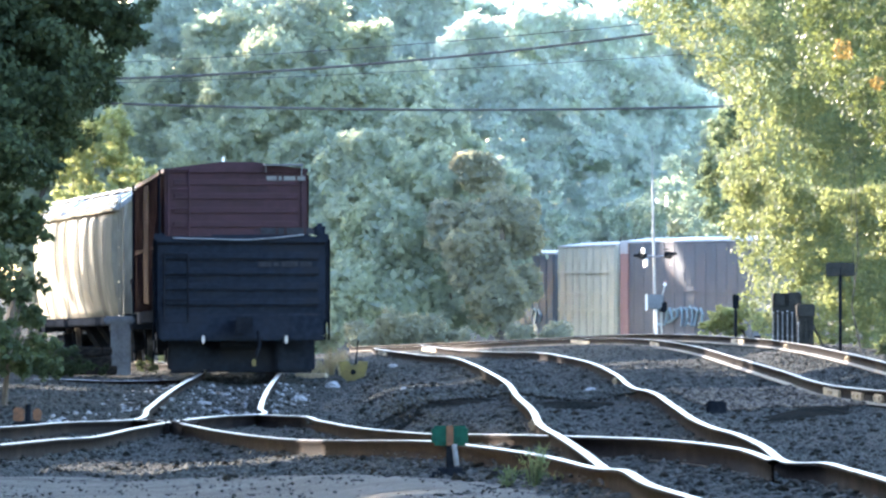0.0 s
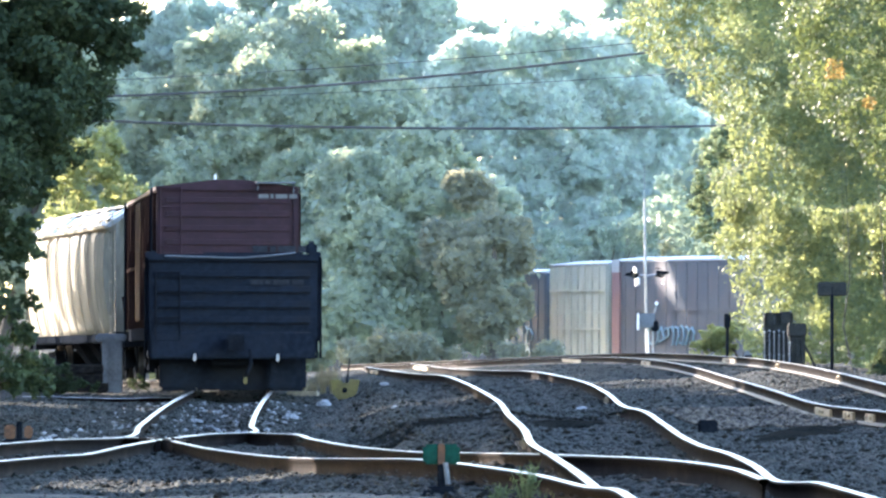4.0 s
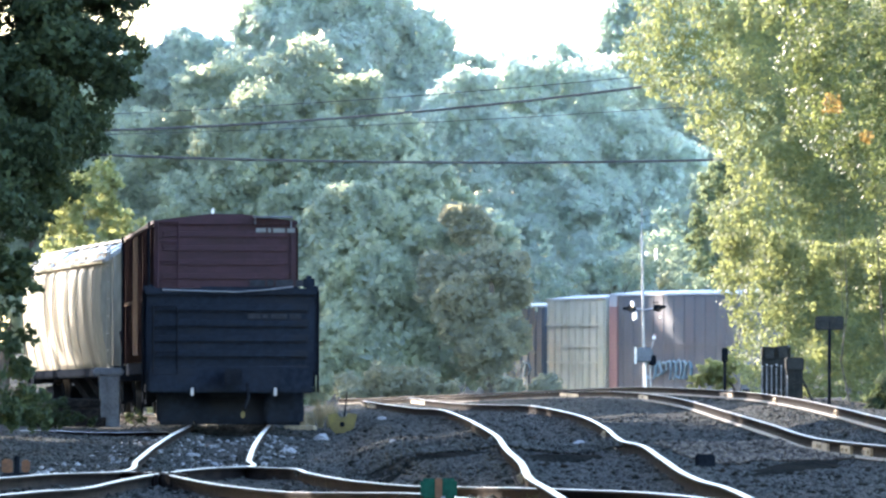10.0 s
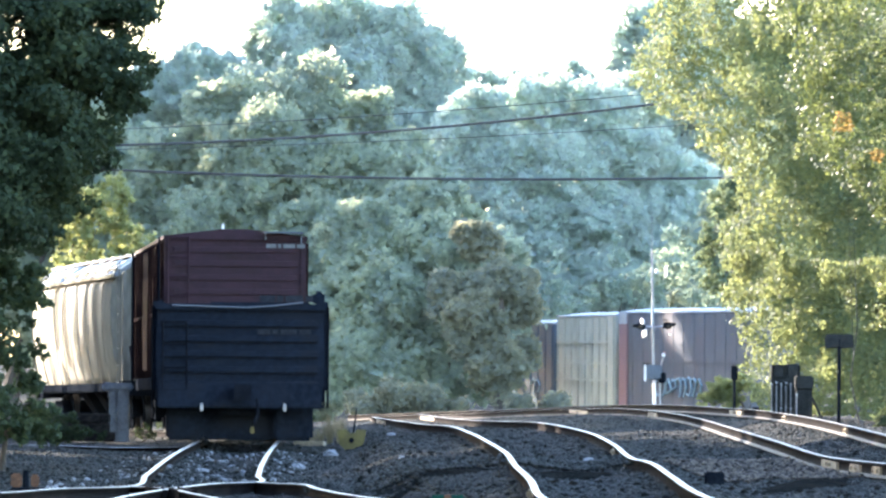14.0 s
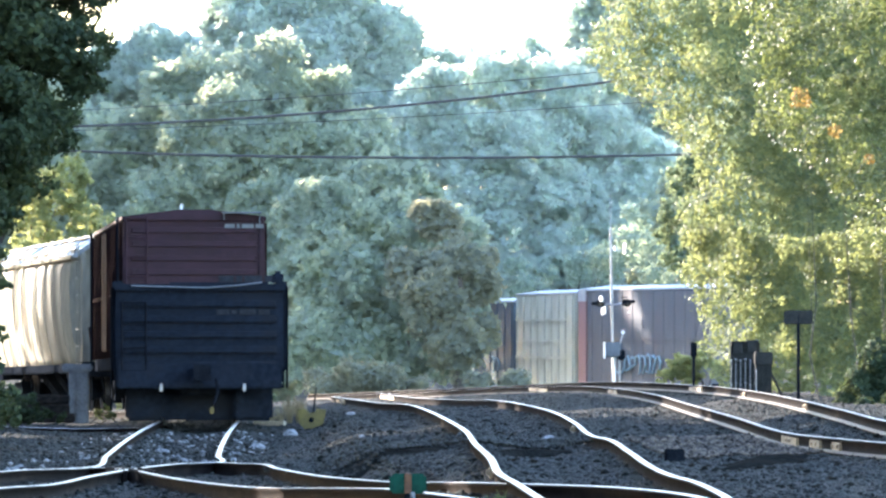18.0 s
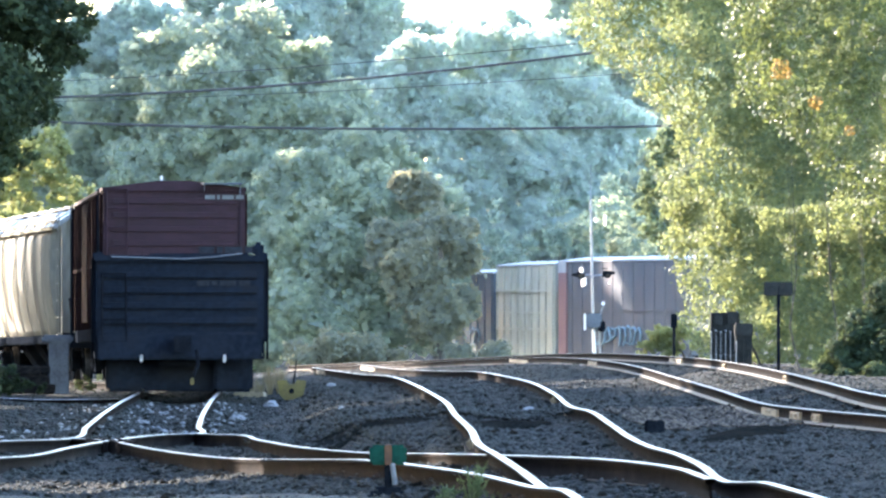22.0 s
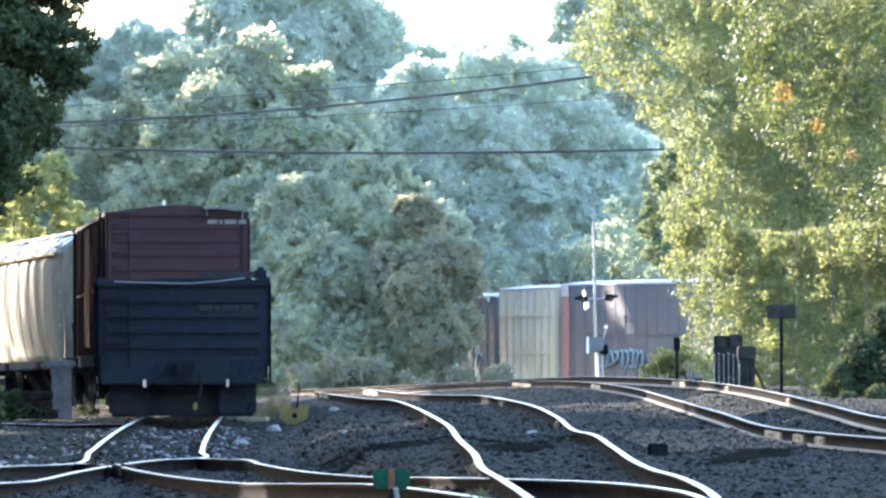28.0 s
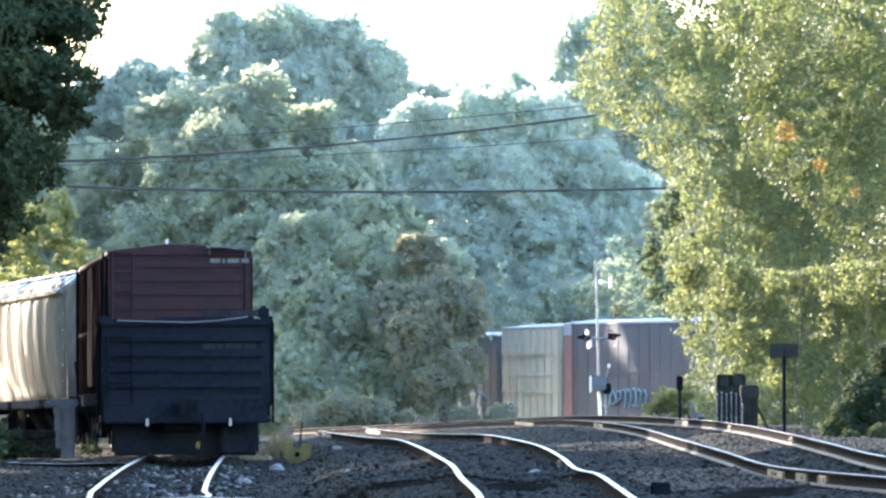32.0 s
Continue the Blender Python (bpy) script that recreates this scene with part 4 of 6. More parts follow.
tree("slender_tree", "shaded tree behind the sunlit tree", (10.2, 190.0), [((7.49, 190.0, 5.04), 0.5), ((7.41, 190.0, 3.82), 0.4), ((7.76, 191.0, 5.98), 0.6), ((8.37, 191.0, 4.44), 0.8), ((7.11, 190.0, 4.43), 0.3)], LEAF_DIM, 0.12, 1.2, 24, 0.12)

tree("low_bush", "low bushes at the foot of the oaks, haze put into their leaves", (0.5, 247.0), lobes((-1.0, 247.0, 0.0), (3.2, 1.0, 0.35), 12, 0.6, 401) + lobes((3.2, 247.5, 0.0), (1.5, 1.0, 0.25), 9, 0.45, 402), LEAF_AUTUMN, 0.13, 1.2, 403, 0.04, category="bush", limbs=3, loose=0.5, ragged=1.1, dense=0.6)

# the shrub behind the hopper car
tree("shrub", "sunlit olive-green shrub behind the hopper car", (-11.5, 200.0),
     [((-9.53, 200.0, 6.02), 0.75), ((-10.34, 200.0, 5.06), 0.75), ((-8.89, 200.0, 5.06), 0.65), ((-8.21, 199.0, 4.56), 0.3), ((-9.69, 200.0, 3.93), 0.9), ((-10.76, 199.0, 3.92), 0.7), ((-9.29, 200.0, 6.66), 0.3), ((-8.53, 199.0, 4.08), 0.5)], LEAF_SHRUB, 0.12, 1.1, 31, 0.12, category="shrub")

# the woods beyond, their leaves paled and blued to stand for haze
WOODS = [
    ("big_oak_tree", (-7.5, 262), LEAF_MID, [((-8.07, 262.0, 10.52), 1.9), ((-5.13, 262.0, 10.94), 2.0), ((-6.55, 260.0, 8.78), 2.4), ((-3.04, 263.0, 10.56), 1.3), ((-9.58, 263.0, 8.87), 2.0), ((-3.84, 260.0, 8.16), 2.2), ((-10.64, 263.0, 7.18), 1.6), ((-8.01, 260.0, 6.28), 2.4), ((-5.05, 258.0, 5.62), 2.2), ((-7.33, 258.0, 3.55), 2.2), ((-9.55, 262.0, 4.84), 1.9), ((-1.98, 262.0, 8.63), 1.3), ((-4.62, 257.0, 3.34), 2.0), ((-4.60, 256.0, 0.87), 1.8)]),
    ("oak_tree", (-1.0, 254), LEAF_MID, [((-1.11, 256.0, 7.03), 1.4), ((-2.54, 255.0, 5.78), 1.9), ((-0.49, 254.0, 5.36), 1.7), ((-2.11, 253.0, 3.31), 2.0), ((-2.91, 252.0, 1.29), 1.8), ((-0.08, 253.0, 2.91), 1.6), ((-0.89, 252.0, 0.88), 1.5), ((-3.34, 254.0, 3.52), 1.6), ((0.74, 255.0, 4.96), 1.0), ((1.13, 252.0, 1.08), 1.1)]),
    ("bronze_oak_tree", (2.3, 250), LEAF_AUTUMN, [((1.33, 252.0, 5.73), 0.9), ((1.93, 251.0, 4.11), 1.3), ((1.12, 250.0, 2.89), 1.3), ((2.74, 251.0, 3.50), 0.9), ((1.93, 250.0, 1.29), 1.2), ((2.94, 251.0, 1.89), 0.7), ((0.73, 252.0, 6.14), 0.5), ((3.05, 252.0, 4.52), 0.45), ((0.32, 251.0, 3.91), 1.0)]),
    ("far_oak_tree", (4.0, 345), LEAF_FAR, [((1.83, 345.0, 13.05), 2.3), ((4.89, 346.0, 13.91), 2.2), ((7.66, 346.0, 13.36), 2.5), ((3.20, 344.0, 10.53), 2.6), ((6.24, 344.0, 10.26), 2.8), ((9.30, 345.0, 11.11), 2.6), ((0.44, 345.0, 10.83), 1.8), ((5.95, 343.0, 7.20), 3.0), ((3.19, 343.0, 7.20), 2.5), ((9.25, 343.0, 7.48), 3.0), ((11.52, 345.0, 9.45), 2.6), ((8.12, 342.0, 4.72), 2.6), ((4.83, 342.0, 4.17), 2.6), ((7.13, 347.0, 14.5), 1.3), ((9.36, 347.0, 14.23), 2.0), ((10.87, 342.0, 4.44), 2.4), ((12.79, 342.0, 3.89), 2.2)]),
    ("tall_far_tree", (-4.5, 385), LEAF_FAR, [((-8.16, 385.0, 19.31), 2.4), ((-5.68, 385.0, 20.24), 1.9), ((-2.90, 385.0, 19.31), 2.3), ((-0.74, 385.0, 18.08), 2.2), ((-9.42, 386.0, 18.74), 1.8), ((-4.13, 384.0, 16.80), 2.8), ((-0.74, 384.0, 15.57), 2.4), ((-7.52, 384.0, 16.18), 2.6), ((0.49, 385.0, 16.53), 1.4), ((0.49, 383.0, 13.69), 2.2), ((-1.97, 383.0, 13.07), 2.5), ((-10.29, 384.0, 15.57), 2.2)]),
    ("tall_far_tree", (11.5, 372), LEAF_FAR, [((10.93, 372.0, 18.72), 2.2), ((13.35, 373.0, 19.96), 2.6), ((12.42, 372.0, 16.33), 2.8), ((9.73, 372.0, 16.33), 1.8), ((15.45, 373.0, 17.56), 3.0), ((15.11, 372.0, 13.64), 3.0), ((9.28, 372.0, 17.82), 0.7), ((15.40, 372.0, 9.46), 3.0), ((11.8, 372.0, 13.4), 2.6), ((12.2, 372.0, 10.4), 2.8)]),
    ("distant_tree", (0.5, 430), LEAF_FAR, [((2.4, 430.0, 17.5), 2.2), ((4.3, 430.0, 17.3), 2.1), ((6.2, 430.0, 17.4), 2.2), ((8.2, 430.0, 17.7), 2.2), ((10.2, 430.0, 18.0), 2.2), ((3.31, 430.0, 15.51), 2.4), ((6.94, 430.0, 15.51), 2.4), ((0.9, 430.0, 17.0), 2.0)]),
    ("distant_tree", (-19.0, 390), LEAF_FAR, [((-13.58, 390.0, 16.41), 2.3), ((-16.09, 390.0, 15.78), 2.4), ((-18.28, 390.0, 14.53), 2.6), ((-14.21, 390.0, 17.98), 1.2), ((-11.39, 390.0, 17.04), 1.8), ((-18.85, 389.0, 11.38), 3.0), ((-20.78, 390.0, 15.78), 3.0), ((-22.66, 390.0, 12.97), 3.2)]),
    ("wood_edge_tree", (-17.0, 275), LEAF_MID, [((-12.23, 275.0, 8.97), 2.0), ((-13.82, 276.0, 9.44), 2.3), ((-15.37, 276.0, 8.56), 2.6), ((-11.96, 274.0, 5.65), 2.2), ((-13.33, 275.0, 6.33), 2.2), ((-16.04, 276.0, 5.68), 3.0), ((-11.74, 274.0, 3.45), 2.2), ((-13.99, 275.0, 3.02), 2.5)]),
    # Added unseen behind the oaks to keep the far cars in shade.
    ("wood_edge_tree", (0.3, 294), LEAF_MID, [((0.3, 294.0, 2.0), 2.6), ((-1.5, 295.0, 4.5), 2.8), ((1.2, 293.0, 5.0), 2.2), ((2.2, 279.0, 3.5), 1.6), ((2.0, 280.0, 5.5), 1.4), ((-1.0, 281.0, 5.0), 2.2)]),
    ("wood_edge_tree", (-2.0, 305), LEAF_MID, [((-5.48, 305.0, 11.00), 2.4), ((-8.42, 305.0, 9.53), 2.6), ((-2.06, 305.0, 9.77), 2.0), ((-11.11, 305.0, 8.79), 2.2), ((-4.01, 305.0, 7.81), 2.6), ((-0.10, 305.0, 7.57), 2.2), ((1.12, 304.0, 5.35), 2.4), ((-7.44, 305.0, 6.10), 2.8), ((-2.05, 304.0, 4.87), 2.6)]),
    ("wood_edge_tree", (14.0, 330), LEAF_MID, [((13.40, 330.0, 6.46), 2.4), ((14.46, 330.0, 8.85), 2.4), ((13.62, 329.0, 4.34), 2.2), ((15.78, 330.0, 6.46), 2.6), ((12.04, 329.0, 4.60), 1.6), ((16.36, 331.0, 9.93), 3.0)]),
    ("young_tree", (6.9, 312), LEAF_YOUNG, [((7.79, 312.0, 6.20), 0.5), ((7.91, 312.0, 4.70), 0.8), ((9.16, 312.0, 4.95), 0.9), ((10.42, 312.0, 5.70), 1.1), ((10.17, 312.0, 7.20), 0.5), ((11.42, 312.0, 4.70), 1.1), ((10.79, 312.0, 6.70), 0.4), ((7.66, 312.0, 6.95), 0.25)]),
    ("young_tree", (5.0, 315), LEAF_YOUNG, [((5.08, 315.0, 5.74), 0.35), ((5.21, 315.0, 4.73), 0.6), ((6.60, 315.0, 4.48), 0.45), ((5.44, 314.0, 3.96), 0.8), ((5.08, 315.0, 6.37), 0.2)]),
]
WOOD_LABELS = {"big_oak_tree": "broad green oak at the wood's edge, haze put into its leaves", "oak_tree": "rounded green oak behind the tracks, haze put into its leaves", "bronze_oak_tree": "oak with leaves turning bronze beside the tracks",
               "far_oak_tree": "oak crowns in the far wood, paled to stand for haze", "tall_far_tree": "tall tree rising over the far wood, paled to stand for haze", "distant_tree": "distant tree on the skyline, paled to stand for haze",
               "wood_edge_tree": "dense tree added to close the edge of the wood", "young_tree": "slim young tree above the far cars, paled to stand for haze"}
def both(a, b):
    """Outer and inner leaves as one crown."""
    return np.vstack([a[0], b[0]]), np.vstack([a[1], b[1] + len(a[0])])


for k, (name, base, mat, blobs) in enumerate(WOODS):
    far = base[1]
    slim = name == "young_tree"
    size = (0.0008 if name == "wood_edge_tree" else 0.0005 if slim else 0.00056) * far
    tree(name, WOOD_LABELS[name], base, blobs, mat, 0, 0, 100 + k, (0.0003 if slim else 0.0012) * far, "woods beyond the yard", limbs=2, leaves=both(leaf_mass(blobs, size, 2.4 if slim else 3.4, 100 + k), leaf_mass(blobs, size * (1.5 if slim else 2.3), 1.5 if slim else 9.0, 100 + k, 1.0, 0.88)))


# ---- rolling stock
def wheelset(parent, y, z):
    w = None
    for s in (-1, 1):
        ob = part("wheel", rod((s * 0.69, y, z), (s * 0.82, y, z), 0.43, n=36), WHEEL, parent, "dark wheel with a worn tread")
        part("rim", rod((s * 0.66, y, z), (s * 0.70, y, z), 0.465, n=28), IRON, ob)
        part("hub", rod((s * 0.815, y, z), (s * 0.86, y, z), 0.38, n=20), IRON, ob)
    part("axle", rod((-0.9, y, z), (0.9, y, z), 0.08, n=10), IRON, parent)


def truck(car, y):
    """A two-axle truck with its side frames."""
    wheelset(car, y - 0.88, 0.43)
    wheelset(car, y + 0.88, 0.43)
    for s in (-1, 1):
        bm = box(((s * 1.0, y, 0.62), (0.14, 1.5, 0.16)), ((s * 1.0, y, 0.32), (0.14, 0.8, 0.12)), ((s * 1.0, y - 0.88, 0.45), (0.2, 0.34, 0.3)), ((s * 1.0, y + 0.88, 0.45), (0.2, 0.34, 0.3)), ((s * 1.0, y, 0.47), (0.13, 0.3, 0.3)))
        part("side_frame", bm, IRON, car)
    for k in (-0.45, 0.45):
        part("brake_beam", box(((0, y + k, 0.36), (1.3, 0.12, 0.34))), IRON, car)
    part("bolster", box(((0, y, 0.55), (2.0, 0.34, 0.36))), IRON, car)


def coupler(car, y, s):
    part("coupler", box(((0, y + s * 0.25, 0.86), (0.18, 0.6, 0.2)), ((0.05, y + s * 0.58, 0.86), (0.3, 0.16, 0.28))), IRON, car)


def ladder(car, x, y, z0, z1, mat, wide=0.42, along="x"):
    bm = bmesh.new()
    d = Vector((1, 0, 0)) if along == "x" else Vector((0, 1, 0))
    p = Vector((x, y, 0))
    k = int((z1 - z0) / 0.38)
    for i in range(k + 1):
        z = z0 + (z1 - z0) * i / max(1, k)
        rod(p - d * wide / 2 + Vector((0, 0, z)), p + d * wide / 2 + Vector((0, 0, z)), 0.014, n=5, bm=bm)
    for s in (-1, 1):
        rod(p + d * s * wide / 2 + Vector((0, 0, z0)), p + d * s * wide / 2 + Vector((0, 0, z1)), 0.018, n=5, bm=bm)
    part("ladder", bm, mat, car)


def on_track(y0, y1):
    """The pose of a car whose ends stand y0 and y1 ahead on the train's curve; y runs along the car from its near end."""
    a = np.array([np.interp(y0, train_line[:, 1], train_line[:, i]) for i in range(3)])
    b = np.array([np.interp(y1, train_line[:, 1], train_line[:, i]) for i in range(3)])
    d = b - a
    return pose(a[0], a[1], a[2], math.degrees(math.atan2(d[2], d[1])), 0, math.degrees(math.atan2(-d[0], d[1]))), float(np.linalg.norm(d))


def gondola():
    at, L = on_track(124.0, 139.5)
    car = thing("gondola_car", "black ribbed steel gondola freight car parked on the track", "freight car", at, "parked train")
    W, z0, z1 = 1.5, 1.0, 2.36
    part("floor", box(((0, L / 2, z0), (2 * W - 0.1, L - 0.1, 0.1))), BLACK_PAINT, car)
    for s in (-1, 1):
        part("side_wall", box(((s * (W - 0.04), L / 2, (z0 + z1) / 2), (0.03, L - 0.06, z1 - z0))), BLACK_PAINT, car)
        part("top_chord", soft_box((s * (W - 0.02), L / 2, z1 + 0.05), (0.13, L, 0.11), 0.015), BLACK_PAINT, car)
        part("side_sill", soft_box((s * (W - 0.06), L / 2, 0.88), (0.1, L - 0.4, 0.26), 0.015), BLACK_PAINT, car)
        for i in range(13):
            bm = prism([(0, z0 - 0.15), (s * 0.1, z0 - 0.05), (s * 0.1, z1), (0, z1)], -0.07, 0.07)
            part("side_post", bm, BLACK_PAINT, car, at=pose(s * (W - 0.03), 0.4 + i * (L - 0.8) / 12, 0))
    for y, s in ((0.03, -1), (L - 0.03, 1)):
        part("end_wall", box(((0, y, (z0 + z1) / 2 - 0.15), (2 * W - 0.06, 0.03, z1 - z0 + 0.3))), BLACK_PAINT, car)
        part("end_chord", soft_box((0, y + s * 0.03, z1 + 0.0), (2 * W + 0.02, 0.14, 0.12), 0.02), BLACK_PAINT, car)
        for i in range(5):
            bm = prism([(-W + 0.1, -0.075), (-W + 0.14, 0.0), (-W + 0.1, 0.075), (W - 0.1, 0.075), (W - 0.14, 0.0), (W - 0.1, -0.075)], -0.055, 0.055)
            bmesh.ops.bevel(bm, geom=bm.edges[:], offset=0.03, segments=2, affect="EDGES")
            part("end_rib", bm, BLACK_PAINT, car, at=pose(0, y + s * 0.03, 1.0 + 0.27 * i))
        part("end_sill", soft_box((0, y + s * 0.06, 0.8), (2 * W - 0.1, 0.16, 0.44), 0.03), BLACK_PAINT, car)
        coupler(car, y, s)
        truck(car, 2.1 if s < 0 else L - 2.1)
    part("centre_sill", box(((0, L / 2, 0.72), (0.7, L - 0.4, 0.5)))  , IRON, car)
    part("brake_rigging", box(((0.5, L / 2, 0.62), (0.5, 3.0, 0.4)), ((-0.6, L / 2 + 2, 0.6), (0.4, 1.2, 0.4))), IRON, car)
    # Dark plates added to close the gap under the end, where shade lies.
    part("shade_panel", soft_box((0, 0.85, 0.37), (1.28, 0.12, 0.7), 0.03), BLACK_PAINT, car)
    for s in (-1, 1):
        part("shade_plate", soft_box((s * 0.95, 0.6, 0.39), (0.7, 0.12, 0.76), 0.055), BLACK_PAINT, car)
        # Bright strip made as a part: the sky's glint on the wheel tread.
        part("tread_glint", soft_box((s * 0.73 + 0.06, -0.16, 0.6), (0.05, 0.02, 0.14), 0.008), GALV, car, "bright strip for the sky's glint on a wheel tread")
    part("end_rail", tube([(-W + 0.3, -0.11, z1 + 0.03), (-0.5, -0.11, z1 + 0.01), (0.1, -0.11, z1 - 0.005), (0.6, -0.11, z1 + 0.03), (W - 0.4, -0.11, z1 + 0.09)], [0.012] * 5, 6), GREY_POST, car, "bent bright steel grab rail")
    part("corner_cap", soft_box((W - 0.12, 0.2, z1 + 0.16), (0.2, 0.45, 0.26), 0.05), BLACK_PAINT, car)
    part("corner_cap", soft_box((-W + 0.1, 0.2, z1 + 0.05), (0.14, 0.3, 0.14), 0.04), BLACK_PAINT, car)
    part("scrap_load", soft_box((0.35, 3.0, z1 - 0.35), (2.0, 4.5, 0.9), 0.12), BLACK_PAINT, car)
    for x in (-1.36, 1.36):
        part("end_step", box(((x, 0.02, 0.62), (0.26, 0.06, 0.05)), ((x - 0.12, 0.02, 0.78), (0.03, 0.05, 0.34)), ((x + 0.12, 0.02, 0.78), (0.03, 0.05, 0.34))), IRON, car)
    ladder(car, -W - 0.05, 0.5, 0.6, z1, IRON, along="y")
    ladder(car, W + 0.05, 0.5, 0.6, z1, IRON, along="y")
    ladder(car, -1.15, -0.1, 0.9, 2.1, IRON)
    bars = [(0.22, 0.09), (0.09, 0.07), (0.28, 0.09), (0.2, 0.09)]
    x = 0.3
    for w, h in bars:
        part("lettering", box(((x + w / 2, -0.045, 1.93), (w, 0.006, h))), LETTER_DIM, car)
        x += w + 0.05
    part("air_hose", tube([(0.3, -0.3, 0.75), (0.32, -0.42, 0.5), (0.25, -0.46, 0.3)], [0.03, 0.03, 0.03], 6), IRON, car)
    part("hose_end", soft_box((0.22, -0.47, 0.2), (0.07, 0.07, 0.12), 0.015), YELLOW, car, "yellow hose end")
    return car


def boxcar_mesh(car, L, W, z0, z1, paint, end_paint, ribs=7, roof=None, side_posts=0, door=None, post=0.07):
    peak = z1 + 0.16
    part("body", prism([(-W, z0), (W, z0), (W, z1 - 0.1), (W - 0.06, z1), (-W + 0.06, z1), (-W, z1 - 0.1)], 0.08, L - 0.08), paint, car)
    part("roof", prism([(-W - 0.03, z1 - 0.05), (-W - 0.03, z1 + 0.02), (-0.3, peak), (0.3, peak), (W + 0.03, z1 + 0.02), (W + 0.03, z1 - 0.05)], 0.0, L), roof or paint, car)
    for y, s in ((0.08, -1), (L - 0.08, 1)):
        for i in range(ribs):
            bm = prism([(-W + 0.1, -0.08), (-W + 0.16, 0.0), (-W + 0.1, 0.08), (W - 0.1, 0.08), (W - 0.16, 0.0), (W - 0.1, -0.08)], -0.05, 0.05)
            bmesh.ops.bevel(bm, geom=bm.edges[:], offset=0.03, segments=2, affect="EDGES")
            part("end_rib", bm, end_paint, car, at=pose(0, y, z0 + 0.3 + (z1 - z0 - 0.55) * i / (ribs - 1)))
        for x in (-W + 0.05, W - 0.05):
            part("corner_post", soft_box((x, y, (z0 + z1) / 2), (0.12, 0.12, z1 - z0), 0.02), end_paint, car)
        part("end_sill", soft_box((0, y, z0 - 0.1), (2 * W - 0.2, 0.2, 0.34), 0.03), IRON, car)
        coupler(car, y, s)
        truck(car, 2.3 if s < 0 else L - 2.3)
    for s in (-1, 1):
        part("side_sill", soft_box((s * (W - 0.05), L / 2, z0 - 0.12), (0.12, L - 1.0, 0.28), 0.02), IRON, car)
        for i in range(side_posts):
            y = 0.35 + i * (L - 0.7) / (side_posts - 1)
            part("side_post", prism([(0, z0), (s * post, z0), (s * post, z1 - 0.1), (0, z1 - 0.1)], -0.05, 0.05), paint, car, at=pose(s * W, y, 0))
        part("side_rail", soft_box((s * (W + 0.02), L / 2, (z0 + z1) / 2 - 0.1), (0.06, L - 0.5, 0.09), 0.01), paint, car)
        if door:
            part("door", soft_box((s * (W + 0.05), L / 2, (z0 + z1) / 2), (0.08, 2.6, z1 - z0 - 0.3), 0.02), door, car)


def maroon_boxcar():
    at, L = on_track(141.5, 156.5)
    car = thing("boxcar", "maroon steel boxcar with a ribbed end behind the gondola", "freight car", at, "parked train")
    W, z0, z1 = 1.42, 1.15, 3.95
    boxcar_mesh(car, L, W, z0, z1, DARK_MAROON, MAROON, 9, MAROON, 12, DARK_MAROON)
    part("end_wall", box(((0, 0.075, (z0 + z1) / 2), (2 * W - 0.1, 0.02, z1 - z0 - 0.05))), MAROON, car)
    part("running_board", box(((0.95, 0.05, z1 + 0.1), (0.8, 0.5, 0.03)), ((1.32, -0.05, z1 - 0.02), (0.02, 0.03, 0.2)), ((0.6, -0.05, z1 + 0.02), (0.02, 0.03, 0.14))), GREY_POST, car, "galvanised crossover board")
    x = 0.62
    for w in (0.2, 0.06, 0.24, 0.16):
        part("lettering", box(((x + w / 2, 0.02, z1 - 0.17), (w, 0.006, 0.085))), LETTER, car)
        x += w + 0.04
    x = 0.5
    for w in (0.3, 0.12, 0.35, 0.2):
        part("lettering", box(((x + w / 2, 0.015, 2.72), (w, 0.006, 0.13))), LETTER_DIM, car)
        x += w + 0.05
    ladder(car, -1.15, -0.02, 0.8, z1, MAROON)
    ladder(car, -W - 0.1, 0.4, 0.8, z1, IRON, along="y")
    ladder(car, -W - 0.1, L - 0.6, 0.8, z1, IRON, along="y")
    part("cut_lever", rod((-1.45, -0.15, 0.9), (-0.1, -0.15, 1.0), 0.018, n=5), GALV, car)
    part("aerial", rod((0.2, 9.0, z1 + 0.1), (0.2, 9.0, z1 + 0.5), 0.04, 0.03, n=6), WHITE_PAINT, car, "short white roof stub")
    return car


